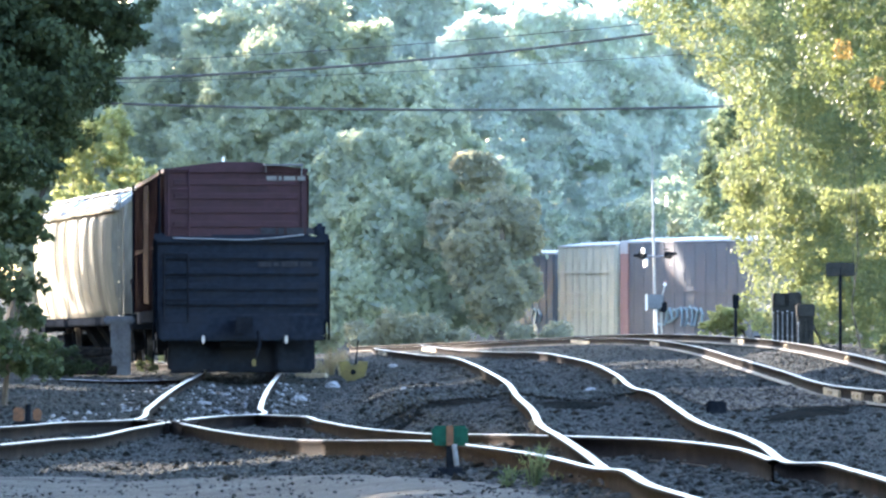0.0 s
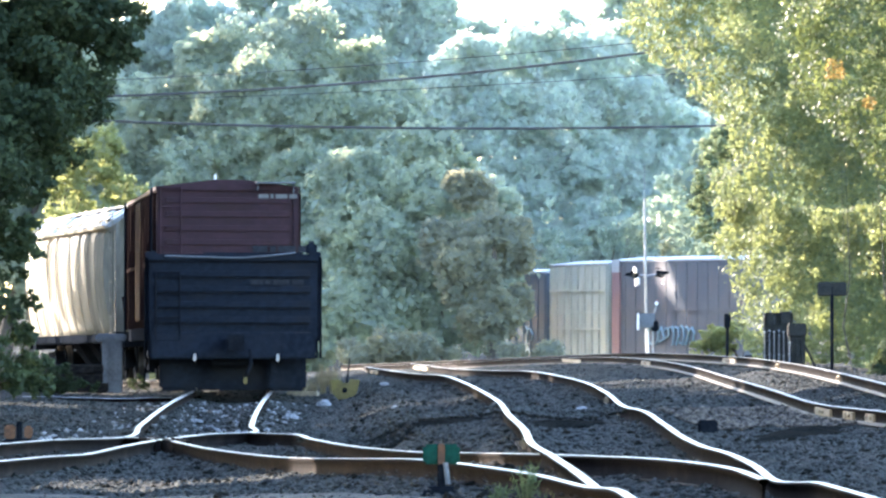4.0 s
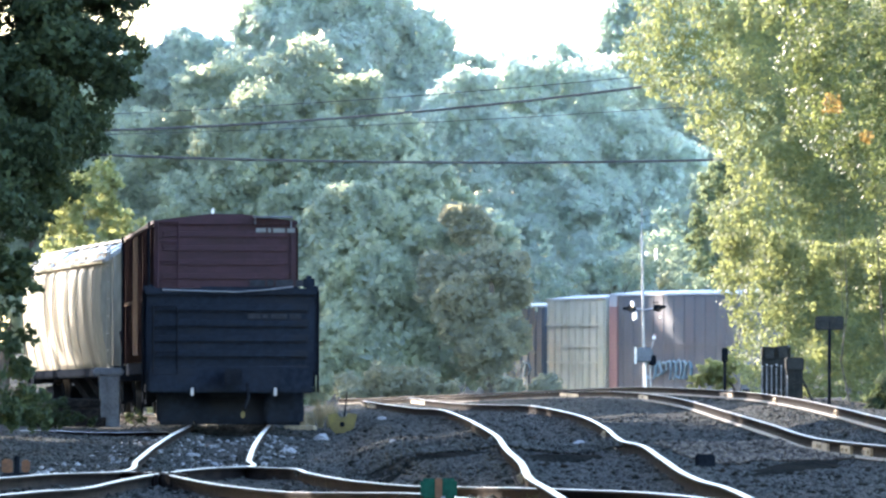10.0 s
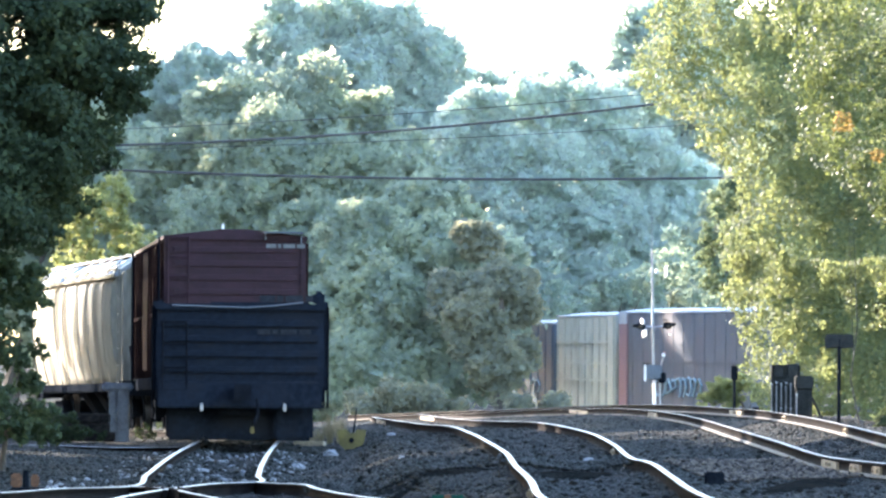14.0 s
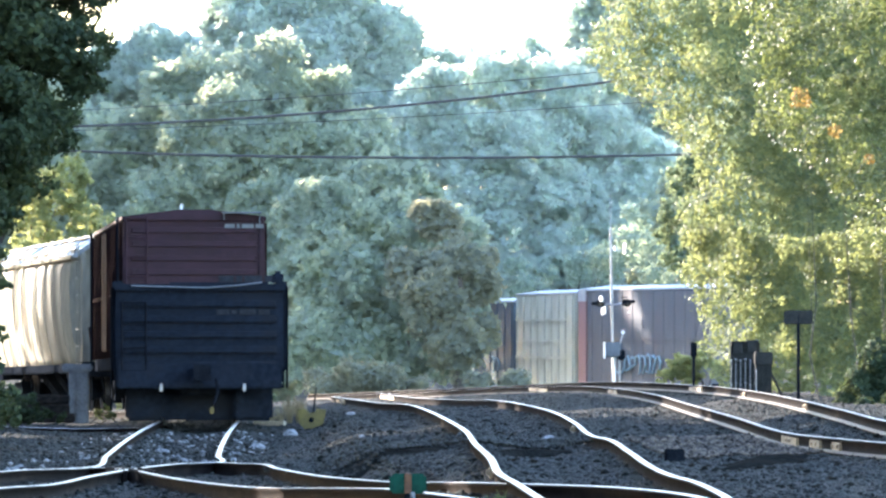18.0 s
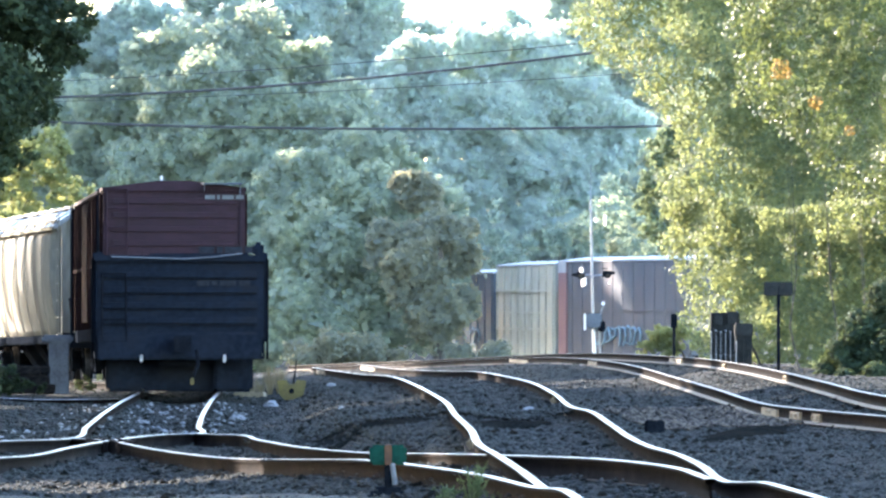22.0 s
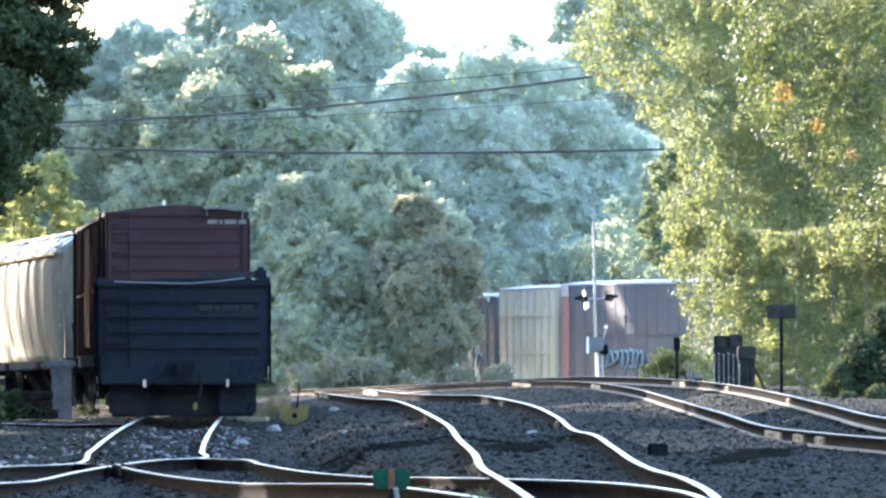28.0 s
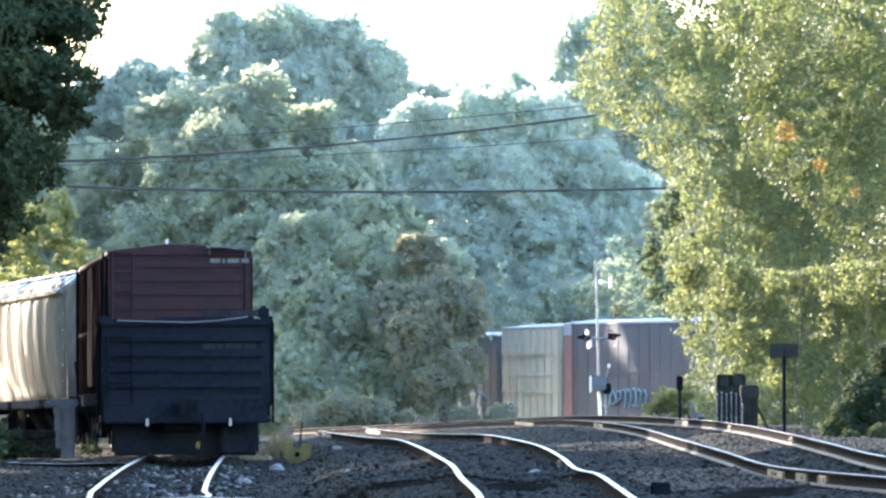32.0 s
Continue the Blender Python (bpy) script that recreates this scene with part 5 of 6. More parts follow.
def hopper():
    at, L = on_track(159.5, 177.0)
    car = thing("hopper_car", "pale grey curved-side covered hopper car lit by the sun", "freight car", at, "parked train")
    half = []
    for i in range(15):
        a = i / 14
        z = 1.05 + 2.65 * a
        w = 1.2 + 0.42 * math.sin(math.pi * min(1.0, 0.12 + a * 0.62)) ** 0.8 - 0.16 * max(0, a - 0.86) / 0.14
        half.append((w, z))
    prof = half + [(1.0, 3.86), (0.5, 3.94)]
    prof = prof + [(-x, z) for x, z in prof[::-1]]
    part("body", prism(prof, 0.9, L - 0.9, True), SILVER, car)
    part("top_chord", soft_box((-1.5, L / 2, 3.62), (0.1, L - 1.4, 0.16), 0.03), SILVER, car)
    part("top_chord", soft_box((1.5, L / 2, 3.62), (0.1, L - 1.4, 0.16), 0.03), SILVER, car)
    for s in (-1, 1):
        part("side_sill", soft_box((s * 1.42, L / 2, 0.98), (0.16, L - 0.3, 0.2), 0.03), IRON, car, "dark side sill")
        part("jacking_pad", box(((s * 1.4, 2.0, 0.85), (0.2, 0.6, 0.2))), IRON, car)
        part("jacking_pad", box(((s * 1.4, L - 2.0, 0.85), (0.2, 0.6, 0.2))), IRON, car)
        for i in range(11):
            y = 1.0 + i * (L - 2.0) / 10
            bm = tube([(s * (w + 0.004), 0, z) for w, z in half[::2]], [0.018] * len(half[::2]), 5)
            part("seam", bm, SILVER, car, at=pose(0, y, 0))
    for s in (-1, 1):
        part("roof_slope", prism([(s * 1.56, 3.5), (s * 1.6, 3.56), (s * 1.05, 3.93), (s * 0.95, 3.9), (s * 1.5, 3.5)], 0.5, L - 0.5), ROOF_GREY, car, "grey sloping roof sheet")
        part("eave", soft_box((s * 1.6, L / 2, 3.5), (0.1, L - 1.0, 0.07), 0.02), SILVER, car)
        for k in range(9):
            part("roof_brace", rod((s * 1.62, 1.2 + k * (L - 2.4) / 8, 3.57), (s * 1.0, 1.2 + k * (L - 2.4) / 8, 3.99), 0.03, n=6), WHITE_PAINT, car)
    part("roof_walk", box(((-0.85, L / 2, 3.99), (0.5, L - 1, 0.04)), ((0.85, L / 2, 3.99), (0.5, L - 1, 0.04))), GALV, car)
    for i in range(12):
        ob = part("hatch", rod((-0.2, 1.6 + i * 1.3, 3.93), (-0.2, 1.6 + i * 1.3, 4.06), 0.36, 0.3, n=16), SILVER, car)
        part("hatch_clamp", box(((-0.65, 1.6 + i * 1.3, 4.05), (0.1, 0.14, 0.12))), WHITE_PAINT, ob, "bright hatch clamp")
    for y, s in ((0.15, -1), (L - 0.15, 1)):
        part("end_sill", soft_box((0, y, 0.95), (2.9, 0.3, 0.35), 0.03), IRON, car)
        part("end_platform", box(((0, y - s * 0.4, 1.1), (2.9, 1.0, 0.05))), IRON, car)
        part("slope_sheet", prism([(-1.3, 1.3), (1.3, 1.3), (1.3, 1.36), (-1.3, 1.36)], -0.5, 0.5), DARK_MAROON, car, at=pose(0, y - s * 0.5, 0.6, 45 * -s))
        for x in (-1.4, 1.4):
            part("end_post", soft_box((x, y, 2.3), (0.1, 0.12, 2.6), 0.02), SILVER, car)
        coupler(car, y, s)
        truck(car, 2.0 if s < 0 else L - 2.0)
        ladder(car, -1.5, y - s * 0.3, 0.7, 3.8, SILVER, along="y")
    for y in (4.5, 7.5, 10.5, 13.5):
        part("discharge_chute", prism([(-0.9, 1.1), (0.9, 1.1), (0.35, 0.3), (-0.35, 0.3)], -0.6, 0.6), IRON, car, at=pose(0, y, 0))
    return car


gondola()
maroon_boxcar()
hopper()


def far_car(name, label, right, left, top, paint, posts, post=0.05):
    """A boxcar far off on the track across the view: its near side runs from its right to its left end."""
    r, l = Vector(right), Vector(left)
    d = l - r
    L = d.length
    turn = math.degrees(math.atan2(-d.x, d.y))
    W = 1.5
    m = pose(r.x, r.y, top - 5.0, 0, 0, turn) @ pose(W, 0, 0)
    car = thing(name, label, "freight car", m, "far train")
    boxcar_mesh(car, L, W, 1.1, 4.84, paint, paint, 7, PALE_ROOF, posts, None, post=post)
    return car


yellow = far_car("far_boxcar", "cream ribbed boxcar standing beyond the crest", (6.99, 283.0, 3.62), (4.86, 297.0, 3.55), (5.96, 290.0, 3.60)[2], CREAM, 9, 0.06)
maroon2 = far_car("far_boxcar", "brown boxcar with pale blue graffiti beyond the crest, haze put into its paint", (11.74, 268.0, 3.69), (7.14, 282.4, 3.71), (9.18, 275.0, 3.70)[2], PURPLE_BROWN, 13, 0.022)
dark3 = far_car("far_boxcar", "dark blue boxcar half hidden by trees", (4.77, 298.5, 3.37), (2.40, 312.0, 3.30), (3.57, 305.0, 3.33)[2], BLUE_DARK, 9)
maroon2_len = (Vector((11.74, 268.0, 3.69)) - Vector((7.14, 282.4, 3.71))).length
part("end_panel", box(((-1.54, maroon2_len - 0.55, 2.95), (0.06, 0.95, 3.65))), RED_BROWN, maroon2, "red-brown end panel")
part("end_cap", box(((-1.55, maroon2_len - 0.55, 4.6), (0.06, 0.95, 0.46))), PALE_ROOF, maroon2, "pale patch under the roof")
for z in (2.2, 3.75):
    part("side_band", box(((-1.57, 7.1, z), (0.03, 13.6, 0.08))), CREAM, yellow)


def graffiti(car, y0, y1, z0, z1, seed, count):
    """Sprayed strokes on a car's near side: plain looping bands."""
    rnd = random.Random(seed)
    for i in range(count):
        y = y0 + (y1 - y0) * (i + 0.5) / count
        h = (z1 - z0) * rnd.uniform(0.7, 1.0)
        w = (y1 - y0) / count * 0.55
        pts = [(0, math.cos(a) * w, math.sin(a) * h / 2) for a in [rnd.uniform(0, 1) + k * rnd.choice((0.6, 0.8)) for k in range(7)]]
        part("graffiti", tube(pts, [0.05] * 7, 6), SPRAY, car, "pale blue sprayed stroke", pose(-1.56, y, (z0 + z1) / 2))


graffiti(maroon2, 5.3, 10.6, 1.45, 2.3, 3, 9)
graffiti(dark3, 3.0, 5.0, 1.8, 2.5, 4, 2)


# ---- signals, signs and small things of the yard
def mast_signal():
    x, y, _ = (5.61, 186.0, 0.49)
    z0 = gz_at(x, y)
    t = thing("signal_mast", "grey crossing signal mast with two lamp heads", "signal", pose(x, y, z0))
    top = 4.35
    part("mast", rod((0, 0, 0), (-0.08, 0, top), 0.042, 0.028, n=12), GALV, t)
    part("finial", rod((-0.08, 0, top), (-0.08, 0, top + 0.9), 0.012, 0.008, n=5), GALV, t)
    part("base", soft_box((0, 0, 0.12), (0.4, 0.4, 0.24), 0.03), GALV, t)
    for s in (-1, 1):
        head = part("lamp_head", rod((s * 0.36, -0.1, 2.35), (s * 0.36, 0.02, 2.35), 0.1, n=18), IRON, t)
        hood = prism([(-0.15, -0.06), (0.2, 0.03), (0.2, 0.09), (-0.12, 0.12)] if s > 0 else [(-0.24, -0.02), (0.1, -0.08), (0.14, 0.06), (-0.2, 0.05)], -0.34, -0.1)
        bmesh.ops.bevel(hood, geom=hood.edges[:], offset=0.015, segments=1, affect="EDGES")
        part("hood", hood, IRON, head, at=pose(s * 0.36, 0, 2.33))
        part("lens", rod((s * 0.36, -0.36, 2.32), (s * 0.36, -0.345, 2.32), 0.05, n=16), WET, head)
        part("bracket", rod((0, 0, 2.3), (s * 0.36, 0, 2.35), 0.03, n=6), GALV, t)
    # White plates stand in for sun glints on the heads and arm.
    for (x, y, z, w, h, turn) in ((-0.33, -0.32, 2.46, 0.11, 0.13, 10), (-0.27, -0.3, 2.14, 0.15, 0.2, -12), (0.4, -0.34, 2.11, 0.05, 0.06, 0), (0.05, -0.06, 3.78, 0.1, 0.11, 15), (0.3, -0.05, 3.78, 0.07, 0.28, 0)):
        part("reflector", soft_box((0, 0, 0), (w * 2.0, 0.04, h), 0.012), WHITE_PAINT, t, "white plate for a sun glint on the signal", pose(x, y, z, 0, turn, -70))
    part("hood_visor", soft_box((0.28, -0.3, 2.5), (0.16, 0.1, 0.025), 0.006), IRON, t)
    part("arm", rod((-0.05, 0, 3.75), (0.3, -0.05, 3.75), 0.014, n=6), GALV, t)
    part("control_box", soft_box((0.0, -0.12, 1.12), (0.42, 0.26, 0.4), 0.04), GREY_POST, t, "grey control box")
    part("control_box", soft_box((0.2, -0.14, 0.98), (0.2, 0.2, 0.28), 0.03), IRON, t, "dark control box")
    # White strip puts the sunlit edge of the box into paint.
    part("box_edge", soft_box((-0.24, -0.2, 1.1), (0.06, 0.16, 0.46), 0.02), WHITE_PAINT, t, "white strip for the sunlit edge of the box")
    part("box_arm", rod((0.14, -0.18, 1.2), (0.26, -0.2, 1.56), 0.022, n=7), GALV, t)
    part("bell", rod((0.24, -0.26, 1.58), (0.24, -0.14, 1.58), 0.05, 0.03, n=12), WHITE_PAINT, t, "small white bell")
    part("bell_cap", rod((0.26, -0.22, 1.64), (0.26, -0.16, 1.64), 0.04, n=10), RED_BROWN, t, "small red-brown cap")
    part("conduit", rod((0.03, -0.12, 0.0), (0.0, -0.12, 0.95), 0.036, n=8), WHITE_PAINT, t, "white conduit")
    part("conduit", rod((0.17, -0.1, 0.0), (0.14, -0.1, 0.9), 0.025, n=8), GALV, t)
    return t


mast_signal()


def sign_post():
    x, y, _ = (7.90, 140.0, 0.56)
    z0 = gz_at(x, y)
    t = thing("sign", "dark rectangular sign on a thin steel post", "sign", pose(x, y, z0))
    top = (7.90, 140.0, 2.19)[2] - z0
    part("post", rod((0, 0, -0.1), (0, 0, top - 0.1), 0.035, n=8), IRON, t)
    part("board", soft_box((0, 0, top - 0.14), (0.58, 0.06, 0.28), 0.025), CABINET, t)


sign_post()


def thin_post():
    x, y, _ = (6.86, 165.0, 0.60)
    z0 = gz_at(x, y)
    t = thing("marker_post", "thin dark marker post at the crest", "post", pose(x, y, z0))
    top = (6.86, 165.0, 1.52)[2] - z0
    part("post", rod((0, 0, -0.1), (0, 0, top), 0.035, n=8), IRON, t)
    part("cap", soft_box((0, 0, top - 0.16), (0.15, 0.06, 0.34), 0.02), IRON, t)


thin_post()


def cabinets():
    for (u, w, h, label) in (((7.42, 152.0, 0.58), 0.62, 1.02, "dark ribbed equipment cabinet beside the siding"), ((7.77, 151.0, 0.56), 0.34, 0.8, "low dark equipment cabinet beside the siding")):
        z0 = gz_at(u[0], u[1])
        h = h + u[2] - z0
        t = thing("equipment_cabinet", label, "cabinet", pose(u[0], u[1], z0 - 0.03), "cabinets")
        part("body", soft_box((0, 0, h / 2), (w, 0.5, h), 0.02), CABINET, t)
        for k in ((-1, 1) if w > 0.5 else (0,)):
            part("lid", soft_box((k * w * 0.24, 0, h - 0.14 + 0.012 * k), (w * 0.44 if k else w + 0.05, 0.56, 0.3), 0.03), CABINET, t)
        k = max(3, int(w / 0.1))
        for i in range(k):
            part("rib", soft_box((-w / 2 + (i + 0.5) * w / k, -0.27, h / 2 - 0.16), (0.055, 0.06, h * 0.66), 0.012), CABINET, t)
        for i in range(k + 1 if w > 0.5 else 1):
            part("bright_strip", rod((-w / 2 + i * w / k, -0.29, 0.16), (-w / 2 + i * w / k, -0.29, h * 0.64), 0.009, n=5), GALV, t, "thin bright strip")
            for z in ((h * 0.66, 0.3) if w > 0.5 else (h * 0.6,)):
                part("latch", soft_box((0, 0, 0), (0.05, 0.03, 0.035), 0.008), GALV, t, "bright latch", pose(-w / 2 + i * w / k, -0.3, z + 0.03 * (i % 2), 0, 30, 0))
        if w < 0.5:
            part("brace", rod((w / 2, 0, h * 0.55), (w / 2 + 0.25, 0, 0.05), 0.025, n=6), CABINET, t)


cabinets()


def switch_stand(at, target, low=True):
    x, y, _ = at
    z0 = gz_at(x, y)
    t = thing("switch_stand", "low switch stand with a green and rusty orange target", "switch stand", pose(x, y, z0))
    part("base", soft_box((0, 0, 0.05), (0.24, 0.3, 0.1), 0.03), IRON, t)
    part("foot", soft_box((0, 0, 0.03), (0.3, 0.5, 0.06), 0.02), IRON, t)
    part("spindle", rod((0, 0, 0.08), (0, 0, 0.3), 0.03, 0.025, n=8), IRON, t)
    part("target", soft_box((0, 0, 0.33), (0.265, 0.03, 0.145), 0.02), GREEN, t, "green target plate")
    part("band", soft_box((0, -0.012, 0.33), (0.05, 0.03, 0.15), 0.006), RUST_ORANGE, t, "rusty orange band")
    part("lever", rod((0.05, -0.05, 0.12), (0.03, -0.06, 0.27), 0.02, n=6), GREY_POST, t)


switch_stand((0.05, 50.5, 0.34), 0)


def yellow_stand():
    x, y, _ = (-1.63, 128.0, 0.06)
    z0 = gz_at(x, y)
    t = thing("yellow_switch_stand", "dull yellow switch target with a thin rod", "switch stand", pose(x, y, z0))
    bm = prism([(-0.22, 0.1), (-0.27, 0.36), (-0.1, 0.37), (-0.04, 0.3), (0.06, 0.3), (0.1, 0.37), (0.27, 0.36), (0.22, 0.1), (0.1, 0.0), (-0.12, 0.0)], -0.03, 0.03)
    part("target", bm, YELLOW, t)
    part("rod", rod((0.0, 0, 0.0), (0.09, 0, 0.75), 0.018, 0.012, n=6), IRON, t)
    part("pivot", rod((0.0, -0.06, 0.17), (0.0, 0.04, 0.17), 0.05, n=10), IRON, t)


yellow_stand()


def grey_post():
    x, y, _ = (-6.77, 148.0, -0.12)
    z0 = gz_at(x, y)
    t = thing("relay_post", "grey metal post box beside the hopper car", "post", pose(x, y, z0))
    h = (-6.77, 148.0, 0.95)[2] - z0
    part("body", soft_box((0, 0, h / 2), (0.42, 0.34, h), 0.03), GREY_POST, t)
    part("cap", soft_box((-0.03, 0, h + 0.06), (0.64, 0.44, 0.17), 0.04), GREY_POST, t)
    part("rib", soft_box((-0.05, -0.16, h / 2), (0.05, 0.04, h * 0.9), 0.01), GREY_POST, t)


grey_post()


def block(name, label, category, p, s, mat, turn=0, w=0.015):
    z0 = gz_at(p[0], p[1])
    t = soft_box((0, 0, s[2] / 2), s, w)
    ob = part(name, t, mat, None, label, pose(p[0], p[1], z0, 0, 0, turn))
    return tagged(ob, "", category)


block("steel_block", "small dark steel block lying on the ballast", "block", (2.99, 77.0, 0.47), (0.2, 0.16, 0.15), IRON, 8)


block("steel_block", "small dark steel block lying between the rails", "block", (1.27, 87.0, 0), (0.2, 0.3, 0.07), IRON, 4)


for x, y, w in ((-0.62, 50.3, 0.09), (-0.25, 50.2, 0.14), (0.71, 51.5, 0.1), (-0.4, 51.0, 0.07)):
    block("steel_scrap", "flat dark piece of scrap steel beside the dirt road", "scrap", (x, y, 0), (w, 0.12, 0.035), IRON, 20 * x)


block("old_tie", "weathered tan railway tie lying beside the gondola", "railway tie", (-2.6, 139.5, 0), (0.62, 0.24, 0.1), PALE_SUNLIT, -14)


def rock(p, s, seed):
    rnd = random.Random(seed)
    bm = bmesh.new()
    bmesh.ops.create_icosphere(bm, subdivisions=2, radius=1.0)
    for v in bm.verts:
        v.co *= 0.8 + 0.35 * noise.noise(v.co * 1.3 + Vector((seed, 0, 0)))
        v.co = Vector((v.co.x * s * 1.3, v.co.y * s, v.co.z * s * 0.7 + s * 0.35))
    tagged(part("rock", bm, PALE_STONE, None, "pale broken stone lying on the ballast", pose(p[0], p[1], gz_at(p[0], p[1]))), "", "rock", "pale stones")


for k, (p, s) in enumerate((((1.95, 92.5), 0.09), ((-0.55, 98.0), 0.05), ((-1.0, 139.0), 0.09), ((0.85, 80.0), 0.05), ((0.62, 80.5), 0.05), ((-2.4, 100.0), 0.09), ((-2.2, 108.0), 0.11), ((-1.9, 122.0), 0.12), ((-3.0, 97.0), 0.06), ((-3.5, 104.0), 0.08), ((-2.55, 93.0), 0.07), ((-3.9, 90.5), 0.06))):
    rock(p, s, k)


# ---- overhead wires
def wire(label, a, b, sag, r):
    a, b = Vector(a), Vector(b)
    pts = [a.lerp(b, i / 24) - Vector((0, 0, sag * 4 * (i / 24) * (1 - i / 24))) for i in range(25)]
    t = part("overhead_wire", tube(pts, [r] * 25, 6), WIRE, None, label)
    tagged(t, "", "wire", "overhead wires")


def pole(x, y, h):
    z0 = gz_at(x, y)
    t = thing("utility_pole", "weathered timber utility pole carrying the wires", "pole", pose(x, y, z0))
    part("shaft", rod((0, 0, -0.3), (0, 0, h), 0.17, 0.11, n=12), TIMBER, t)
    part("crossarm", box(((0, 0, h - 0.7), (0.12, 2.2, 0.14))), TIMBER, t)


pole(-15.89, 212.0, 8.6)
pole(18.98, 212.0, 12.2)
wire("thick black overhead wire across the tracks", (-15.89, 212.0, 7.90), (18.99, 212.0, 11.55), 0.95, 0.037)
wire("thick black overhead wire across the tracks", (-15.89, 212.0, 7.52), (18.99, 212.0, 7.60), 0.51, 0.037)
wire("thin black overhead wire across the tracks", (-15.89, 212.0, 8.25), (18.99, 212.0, 11.20), 0.5, 0.013)
wire("thin black overhead wire across the tracks", (-15.89, 212.0, 7.75), (18.99, 212.0, 9.75), 0.4, 0.011)


# ---- loose stones of the ballast
def stones(name, label, count, seed, mat, size, region, lift=0.0, wedge=True):
    rng = np.random.default_rng(seed)
    x0, x1, y0, y1 = region
    y = y0 + (y1 - y0) * rng.random(count) ** 1.15
    x = np.clip(y * rng.uniform(-0.068, 0.078, count), x0, x1) if wedge else x0 + (x1 - x0) * rng.random(count)
    z = ground_z(x, y)
    nearest, bed = rail_bed(x, y)
    z = z + bed - 0.06 * (1 - nearest) + lift
    z += (1 - nearest) * np.array([noise.noise((a * 0.9, b * 0.35, 0.0)) * 0.035 + noise.noise((a * 3.1, b * 1.2, 4.0)) * 0.018 for a, b in zip(x, y)])
    s = size * rng.uniform(0.5, 1.5, count)
    base = np.array([(1, 0, 0), (-1, 0, 0), (0, 1, 0), (0, -1, 0), (0, 0, 1), (0, 0, -1)], float)
    v = base[None] * s[:, None, None] * rng.uniform(0.6, 1.1, (count, 6, 1)) * np.array([1.2, 1.2, 0.7]) + rng.normal(0, 0.2, (count, 6, 3)) * s[:, None, None]
    v += np.stack([x, y, z], 1)[:, None]
    f = np.array([(0, 2, 4), (2, 1, 4), (1, 3, 4), (3, 0, 4), (2, 0, 5), (1, 2, 5), (3, 1, 5), (0, 3, 5)])
    faces = (np.arange(count)[:, None, None] * 6 + f[None]).reshape(-1, 3)
    tagged(new(name, np_mesh(name, v.reshape(-1, 3), faces, [mat])), label, "gravel", kind="stuff")


stones("gravel", "grey crushed stones of the ballast", 62000, 5, STONE, 0.027, (-8, 9, 42, 125))
stones("coarse_gravel", "coarse grey stones of the ballast at the crest", 20000, 15, STONE, 0.032, (-7, 9, 110, 200))
stones("dark_gravel", "darker stones among the ballast", 2200, 16, SOIL, 0.04, (-7, 7, 44, 130), 0.005)
stones("pale_gravel", "pale broken stones strewn between the rails", 260, 6, PALE_STONE, 0.034, (-5.2, -2.0, 85, 122), 0.02, False)
stones("pebbles", "small pebbles on the dirt road", 1800, 17, STONE, 0.012, (-6, 1.0, 44, 57), 0.06)


# ---- joint bars, and long pale bars that stand in for sunlit rail webs
for line, y, long_ in ((lines["dl"], 161, 3.2), (lines["dr"], 146, 3.0), (lines["dl"], 84.0, 2.6), (lines["dl"], 80.0, 1.2), (lines["dl"], 77.5, 0.8), (lines["dl"], 184, 5.0), (lines["dr"], 109, 0.7), (lines["dr"], 133, 0.7)):
    joint_bar(siding_track, line, y, PALE_SUNLIT, long_)
for line, y, long_ in ((lines["ml"], 167, 5.0), (lines["mr"], 181, 5.0), (lines["mr"], 94, 1.0), (lines["mr"], 84, 0.7), (lines["ml"], 88, 0.9), (lines["ml"], 64, 0.6)):
    joint_bar(main_track, line, y, PALE_SUNLIT, long_)
joint_bar(cross_track, lines["cl"], 59, RAIL_SIDE, 0.9)
joint_bar(cross_track, lines["cr"], 51.5, RAIL_SIDE, 0.9)


def frog(p, turn):
    """The cast frog where two rails cross."""
    t = thing("rail_frog", "worn cast steel frog where the rails cross", "rail frog", pose(p[0], p[1], p[2], 0, 0, turn))
    part("point", prism([(-0.06, -0.16), (0.06, -0.16), (0.05, -0.004), (-0.05, -0.004)], -1.6, 1.4), RAIL_SIDE, t)
    for s in (-1, 1):
        part("wing_rail", prism([(s * 0.13, -0.16), (s * 0.2, -0.16), (s * 0.19, -0.006), (s * 0.14, -0.006)], -1.0, 1.0), RAIL_SIDE, t)


frog((-3.05, 79.5, 0.18), 8)


def loose_rail():
    a, b = Vector((-6.51, 128.0, 0.06)), Vector((-4.77, 128.0, 0.13))
    za, zb = gz_at(a.x, a.y) + 0.06, gz_at(b.x, b.y) + 0.06
    pts = np.array([(a.x - 1.2 + (b.x - a.x + 1.2) * i / 8, a.y, za + (zb - za) * i / 8 + 0.012 * math.sin(i)) for i in range(9)])
    ob = new("loose_rail", rail_mesh(pts, GALV))
    tagged(ob, "single worn steel rail lying on the ballast", "rail")


loose_rail()


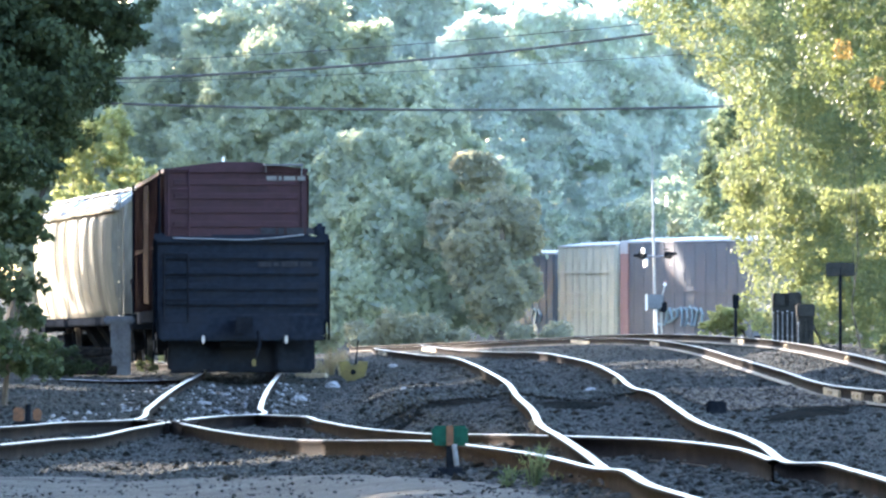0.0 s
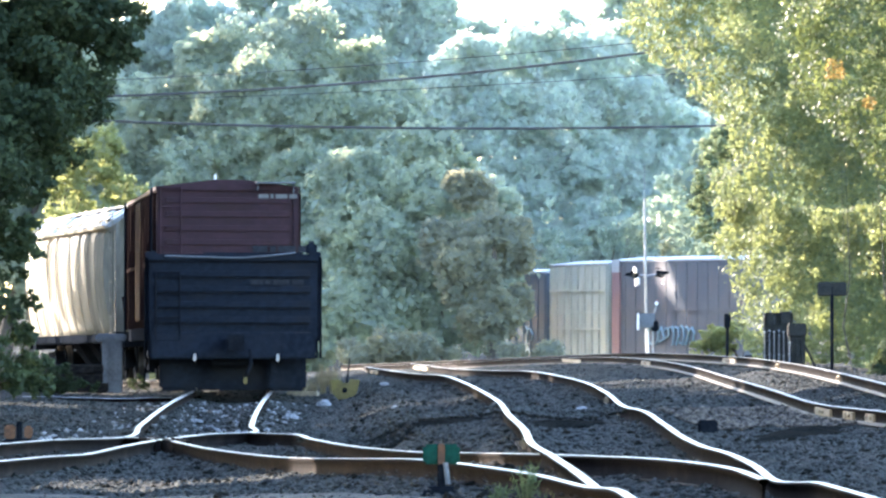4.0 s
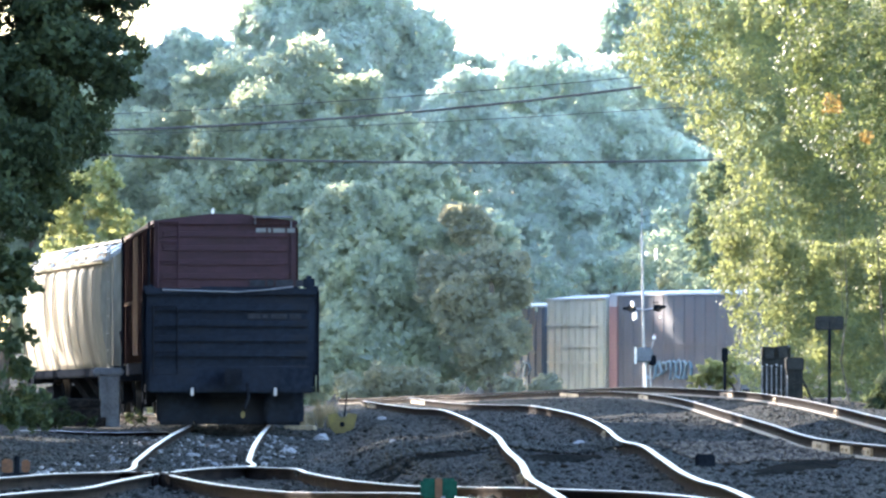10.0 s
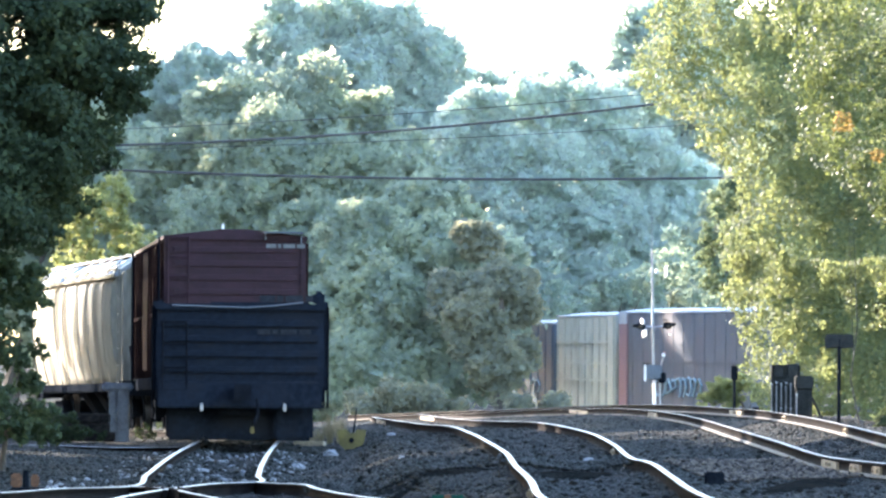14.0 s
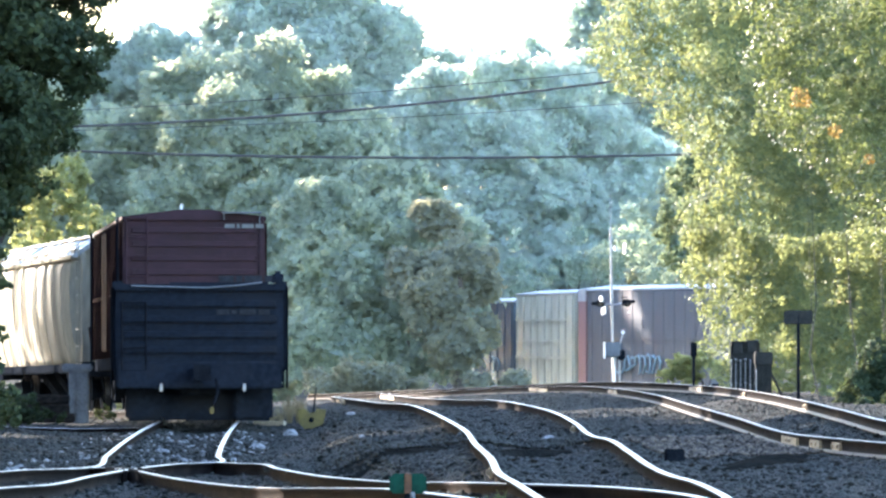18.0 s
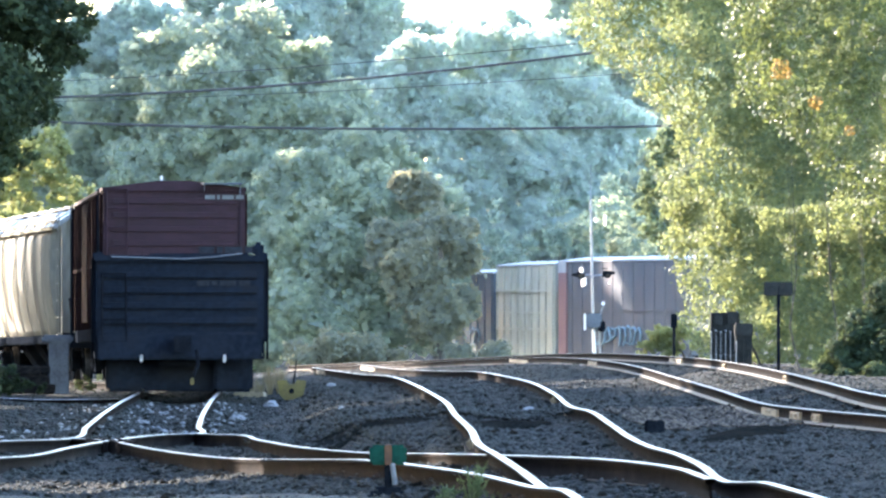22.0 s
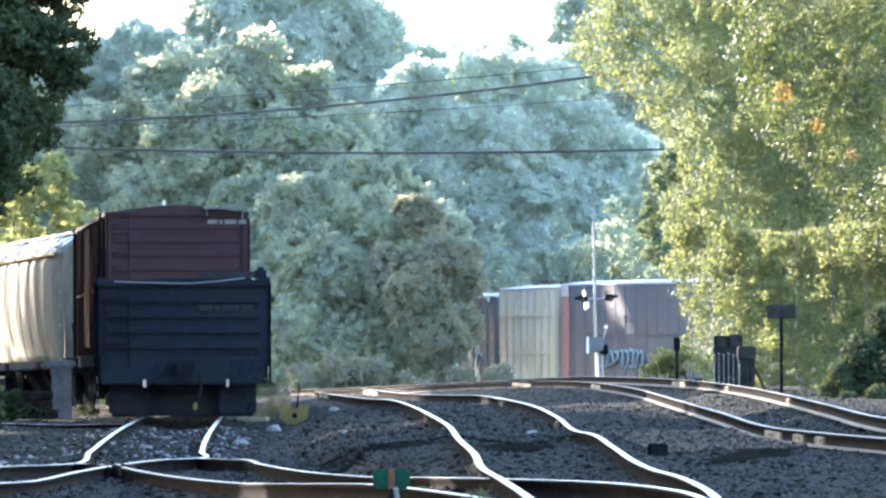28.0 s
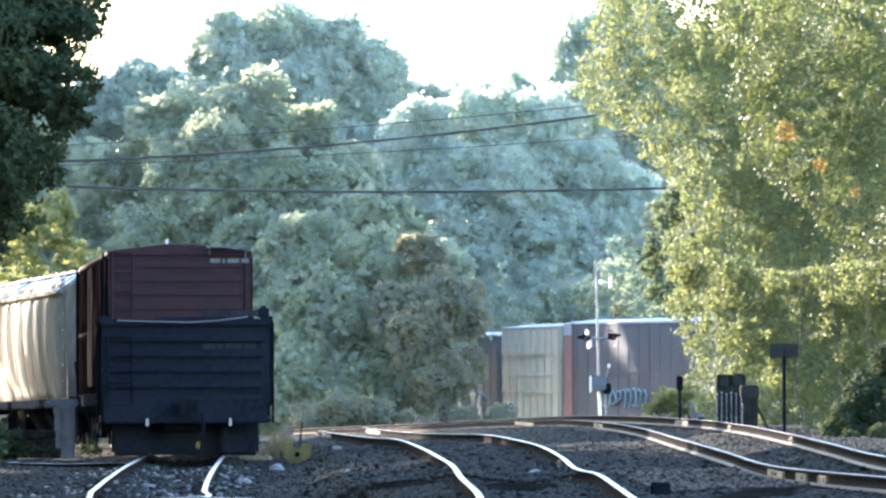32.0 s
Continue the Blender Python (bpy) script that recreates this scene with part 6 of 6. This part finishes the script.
# Dark stack added to fill the shaded band below the hopper car.
def filler_tie_stack():
    x0, y, _ = (-7.69, 139.0, 0.01)
    t = thing("filler_tie_stack", "low stack of dark railway ties added for the shade below the hopper car", "tie stack", pose(x0, y, gz_at(x0, y)))
    first = None
    for row in range(3):
        for k in range(3):
            at = pose(random.uniform(-0.1, 0.1) - 0.1 * row, (k - 1) * 0.27, 0.1 + 0.185 * row, 0, 0, random.uniform(-2, 2))
            if first is None:
                first = part("stacked_tie", soft_box((0, 0, 0), (2.5, 0.23, 0.18), 0.015), TIE, t, at=at)
            else:
                again(first, at, t)


filler_tie_stack()


def berm(a, b, wide, high, seed):
    """A low ridge of soil between the tracks, the shade on its face put into the dark colour."""
    a, b = Vector(a), Vector(b)
    n, k = 60, 10
    d = (b - a).to_2d().normalized()
    side = Vector((-d.y, d.x))
    v = []
    for i in range(n):
        s = i / (n - 1)
        c = a.lerp(b, s)
        fade = min(1.0, s * 6, (1 - s) * 6)
        for j in range(k):
            q = j / (k - 1) * 2 - 1
            w = wide * (0.8 + 0.7 * noise.noise((i * 0.22, seed, 2.0)) + 0.3 * noise.noise((i * 0.9, seed, 5.0)))
            x, y = c.x + side.x * q * w, c.y + side.y * q * w
            h = high * fade * (1 - q * q) * (0.75 + 0.5 * noise.noise((i * 0.25, j * 0.4, seed)))
            v.append((x, y, gz_at(x, y) - 0.02 + h))
    i = np.arange(n * k).reshape(n, k)
    f = np.stack([i[:-1, :-1].ravel(), i[:-1, 1:].ravel(), i[1:, 1:].ravel(), i[1:, :-1].ravel()], 1)
    tagged(new("earth_berm", np_mesh("earth_berm", np.array(v), f, [SOIL], smooth=True)), "low ridge of soil between the tracks, shade put into its dark colour", "berm")


berm((3.4, 71.5, 0), (5.0, 83.0, 0), 0.5, 0.1, 3.0)
berm((-1.6, 85.0, 0), (0.7, 82.0, 0), 2.0, 0.12, 5.0)
berm((0.95, 82.0, 0), (2.2, 80.5, 0), 1.6, 0.1, 7.0)
stones("ridge_gravel", "grey stones strewn over the low ridges", 1500, 18, STONE, 0.03, (-1.6, 2.2, 81, 87), 0.1, False)


def weed(p, height, spread, count, seed, mat, name, label):
    """A plant of thin stems with small leaves."""
    rnd = random.Random(seed)
    z0 = gz_at(p[0], p[1])
    t = thing(name, label, "plant", pose(p[0], p[1], z0))
    bm = bmesh.new()
    v = []
    for i in range(count):
        a = rnd.uniform(0, 6.28)
        h = height * rnd.uniform(0.45, 1.0)
        lean = spread * rnd.uniform(0.2, 1.0)
        tip = Vector((math.cos(a) * lean, math.sin(a) * lean, h))
        mid = tip * 0.55 + Vector((0, 0, h * 0.12))
        tube([(0.1 * tip.x, 0.1 * tip.y, -0.02), mid, tip], [0.004, 0.003, 0.0015], 4, bm)
        for k in range(14):
            q = Vector((0, 0, 0)).lerp(mid, k / 7) if k < 7 else mid.lerp(tip, (k - 7) / 7)
            v.append(q + Vector((rnd.gauss(0, 0.02), rnd.gauss(0, 0.02), rnd.gauss(0, 0.015))))
    tagged(part("stalk", bm, mat, t), kind="stuff")
    rng = np.random.default_rng(seed)
    c = np.array([tuple(q) for q in v])
    u = rng.normal(size=c.shape)
    u /= np.linalg.norm(u, axis=1)[:, None]
    w = np.cross(u, rng.normal(size=c.shape))
    w /= np.linalg.norm(w, axis=1)[:, None]
    sz = rng.uniform(0.008, 0.02, (len(c), 1))
    q = np.stack([c - u * sz, c - w * sz * 0.35, c + u * sz, c + w * sz * 0.35], 1).reshape(-1, 3)
    ob = new("leaves", np_mesh("leaves", q, np.arange(len(q)).reshape(-1, 4), [mat]))
    ob.parent = t
    tagged(ob, kind="stuff")


weed((0.61, 47.0, 0.31), 0.36, 0.13, 26, 81, WEED, "weed", "feathery green weed growing beside the rail")
weed((0.44, 47.6, 0.31), 0.2, 0.1, 14, 82, WEED, "weed", "feathery green weed growing beside the rail")
weed((0.74, 47.4, 0.32), 0.16, 0.12, 12, 83, WEED, "weed", "feathery green weed growing beside the rail")
for k, (p, h) in enumerate((((-2.25, 143.0, 0.19), 0.62), ((-2.11, 146.0, 0.22), 0.5), ((-2.42, 142.0, 0.14), 0.4), ((-2.05, 141.0, 0.2), 0.5), ((-2.3, 144.0, 0.2), 0.7), ((-2.6, 141.5, 0.2), 0.35))):
    weed(p, h, 0.2, 44, 90 + k, GRASS, "dry_grass_tuft", "tuft of dry tan grass beside the gondola")


def grass_strip(label, count, seed, box_, high):
    """Blades of dry grass over a strip of ground."""
    rng = np.random.default_rng(seed)
    x0, x1, y0, y1 = box_
    x, y = rng.uniform(x0, x1, count), rng.uniform(y0, y1, count)
    keep = np.array([noise.noise((a * 0.5, b * 0.2, 3.0)) for a, b in zip(x, y)]) > -0.15
    x, y = x[keep], y[keep]
    z = ground_z(x, y) - 0.08
    n = len(x)
    h = high * rng.uniform(0.4, 1.2, n)
    a = rng.uniform(0, 6.28, n)
    lean = rng.normal(0, 0.3, (n, 2)) * h[:, None]
    w = 0.012 + 0.01 * rng.random(n)
    b0 = np.stack([x - np.cos(a) * w, y - np.sin(a) * w, z], 1)
    b1 = np.stack([x + np.cos(a) * w, y + np.sin(a) * w, z], 1)
    m = np.stack([x + lean[:, 0] * 0.4 + np.cos(a) * w * 0.8, y + lean[:, 1] * 0.4 + np.sin(a) * w * 0.8, z + h * 0.6], 1)
    tp = np.stack([x + lean[:, 0], y + lean[:, 1], z + h], 1)
    v = np.stack([b0, b1, m, tp], 1).reshape(-1, 3)
    tagged(new("grass", np_mesh("grass", v, np.arange(len(v)).reshape(-1, 4), [GRASS])), label, "grass", kind="stuff")


grass_strip("dry grass beyond the crest below the far cars", 12000, 7, (1.0, 15, 244, 264), 0.5)


def orange_stand():
    x, y, _ = (-4.96, 84.0, 0.14)
    t = thing("rusty_switch_stand", "low rusty orange switch stand beside the track", "switch stand", pose(x, y, gz_at(x, y)))
    part("base", soft_box((0, 0, 0.06), (0.34, 0.4, 0.12), 0.02), IRON, t)
    part("target", soft_box((-0.1, -0.02, 0.2), (0.13, 0.03, 0.17), 0.02), RUST_ORANGE, t)
    part("target", soft_box((0.12, 0.0, 0.2), (0.1, 0.03, 0.15), 0.02), RUST_ORANGE, t)
    part("spindle", rod((0.01, 0, 0.1), (0.01, 0, 0.32), 0.035, n=8), IRON, t)


orange_stand()
# The pale brown range of these stones stands in for sun on them.
stones("brown_gravel", "brown stones on the slope below the siding, sunlight put into their colour", 2300, 9, BROWN_STONE, 0.03, (3.0, 4.7, 78, 95), 0.03, False)


def motions():
    """Nothing in the yard moves: the cars stand parked."""


motions()
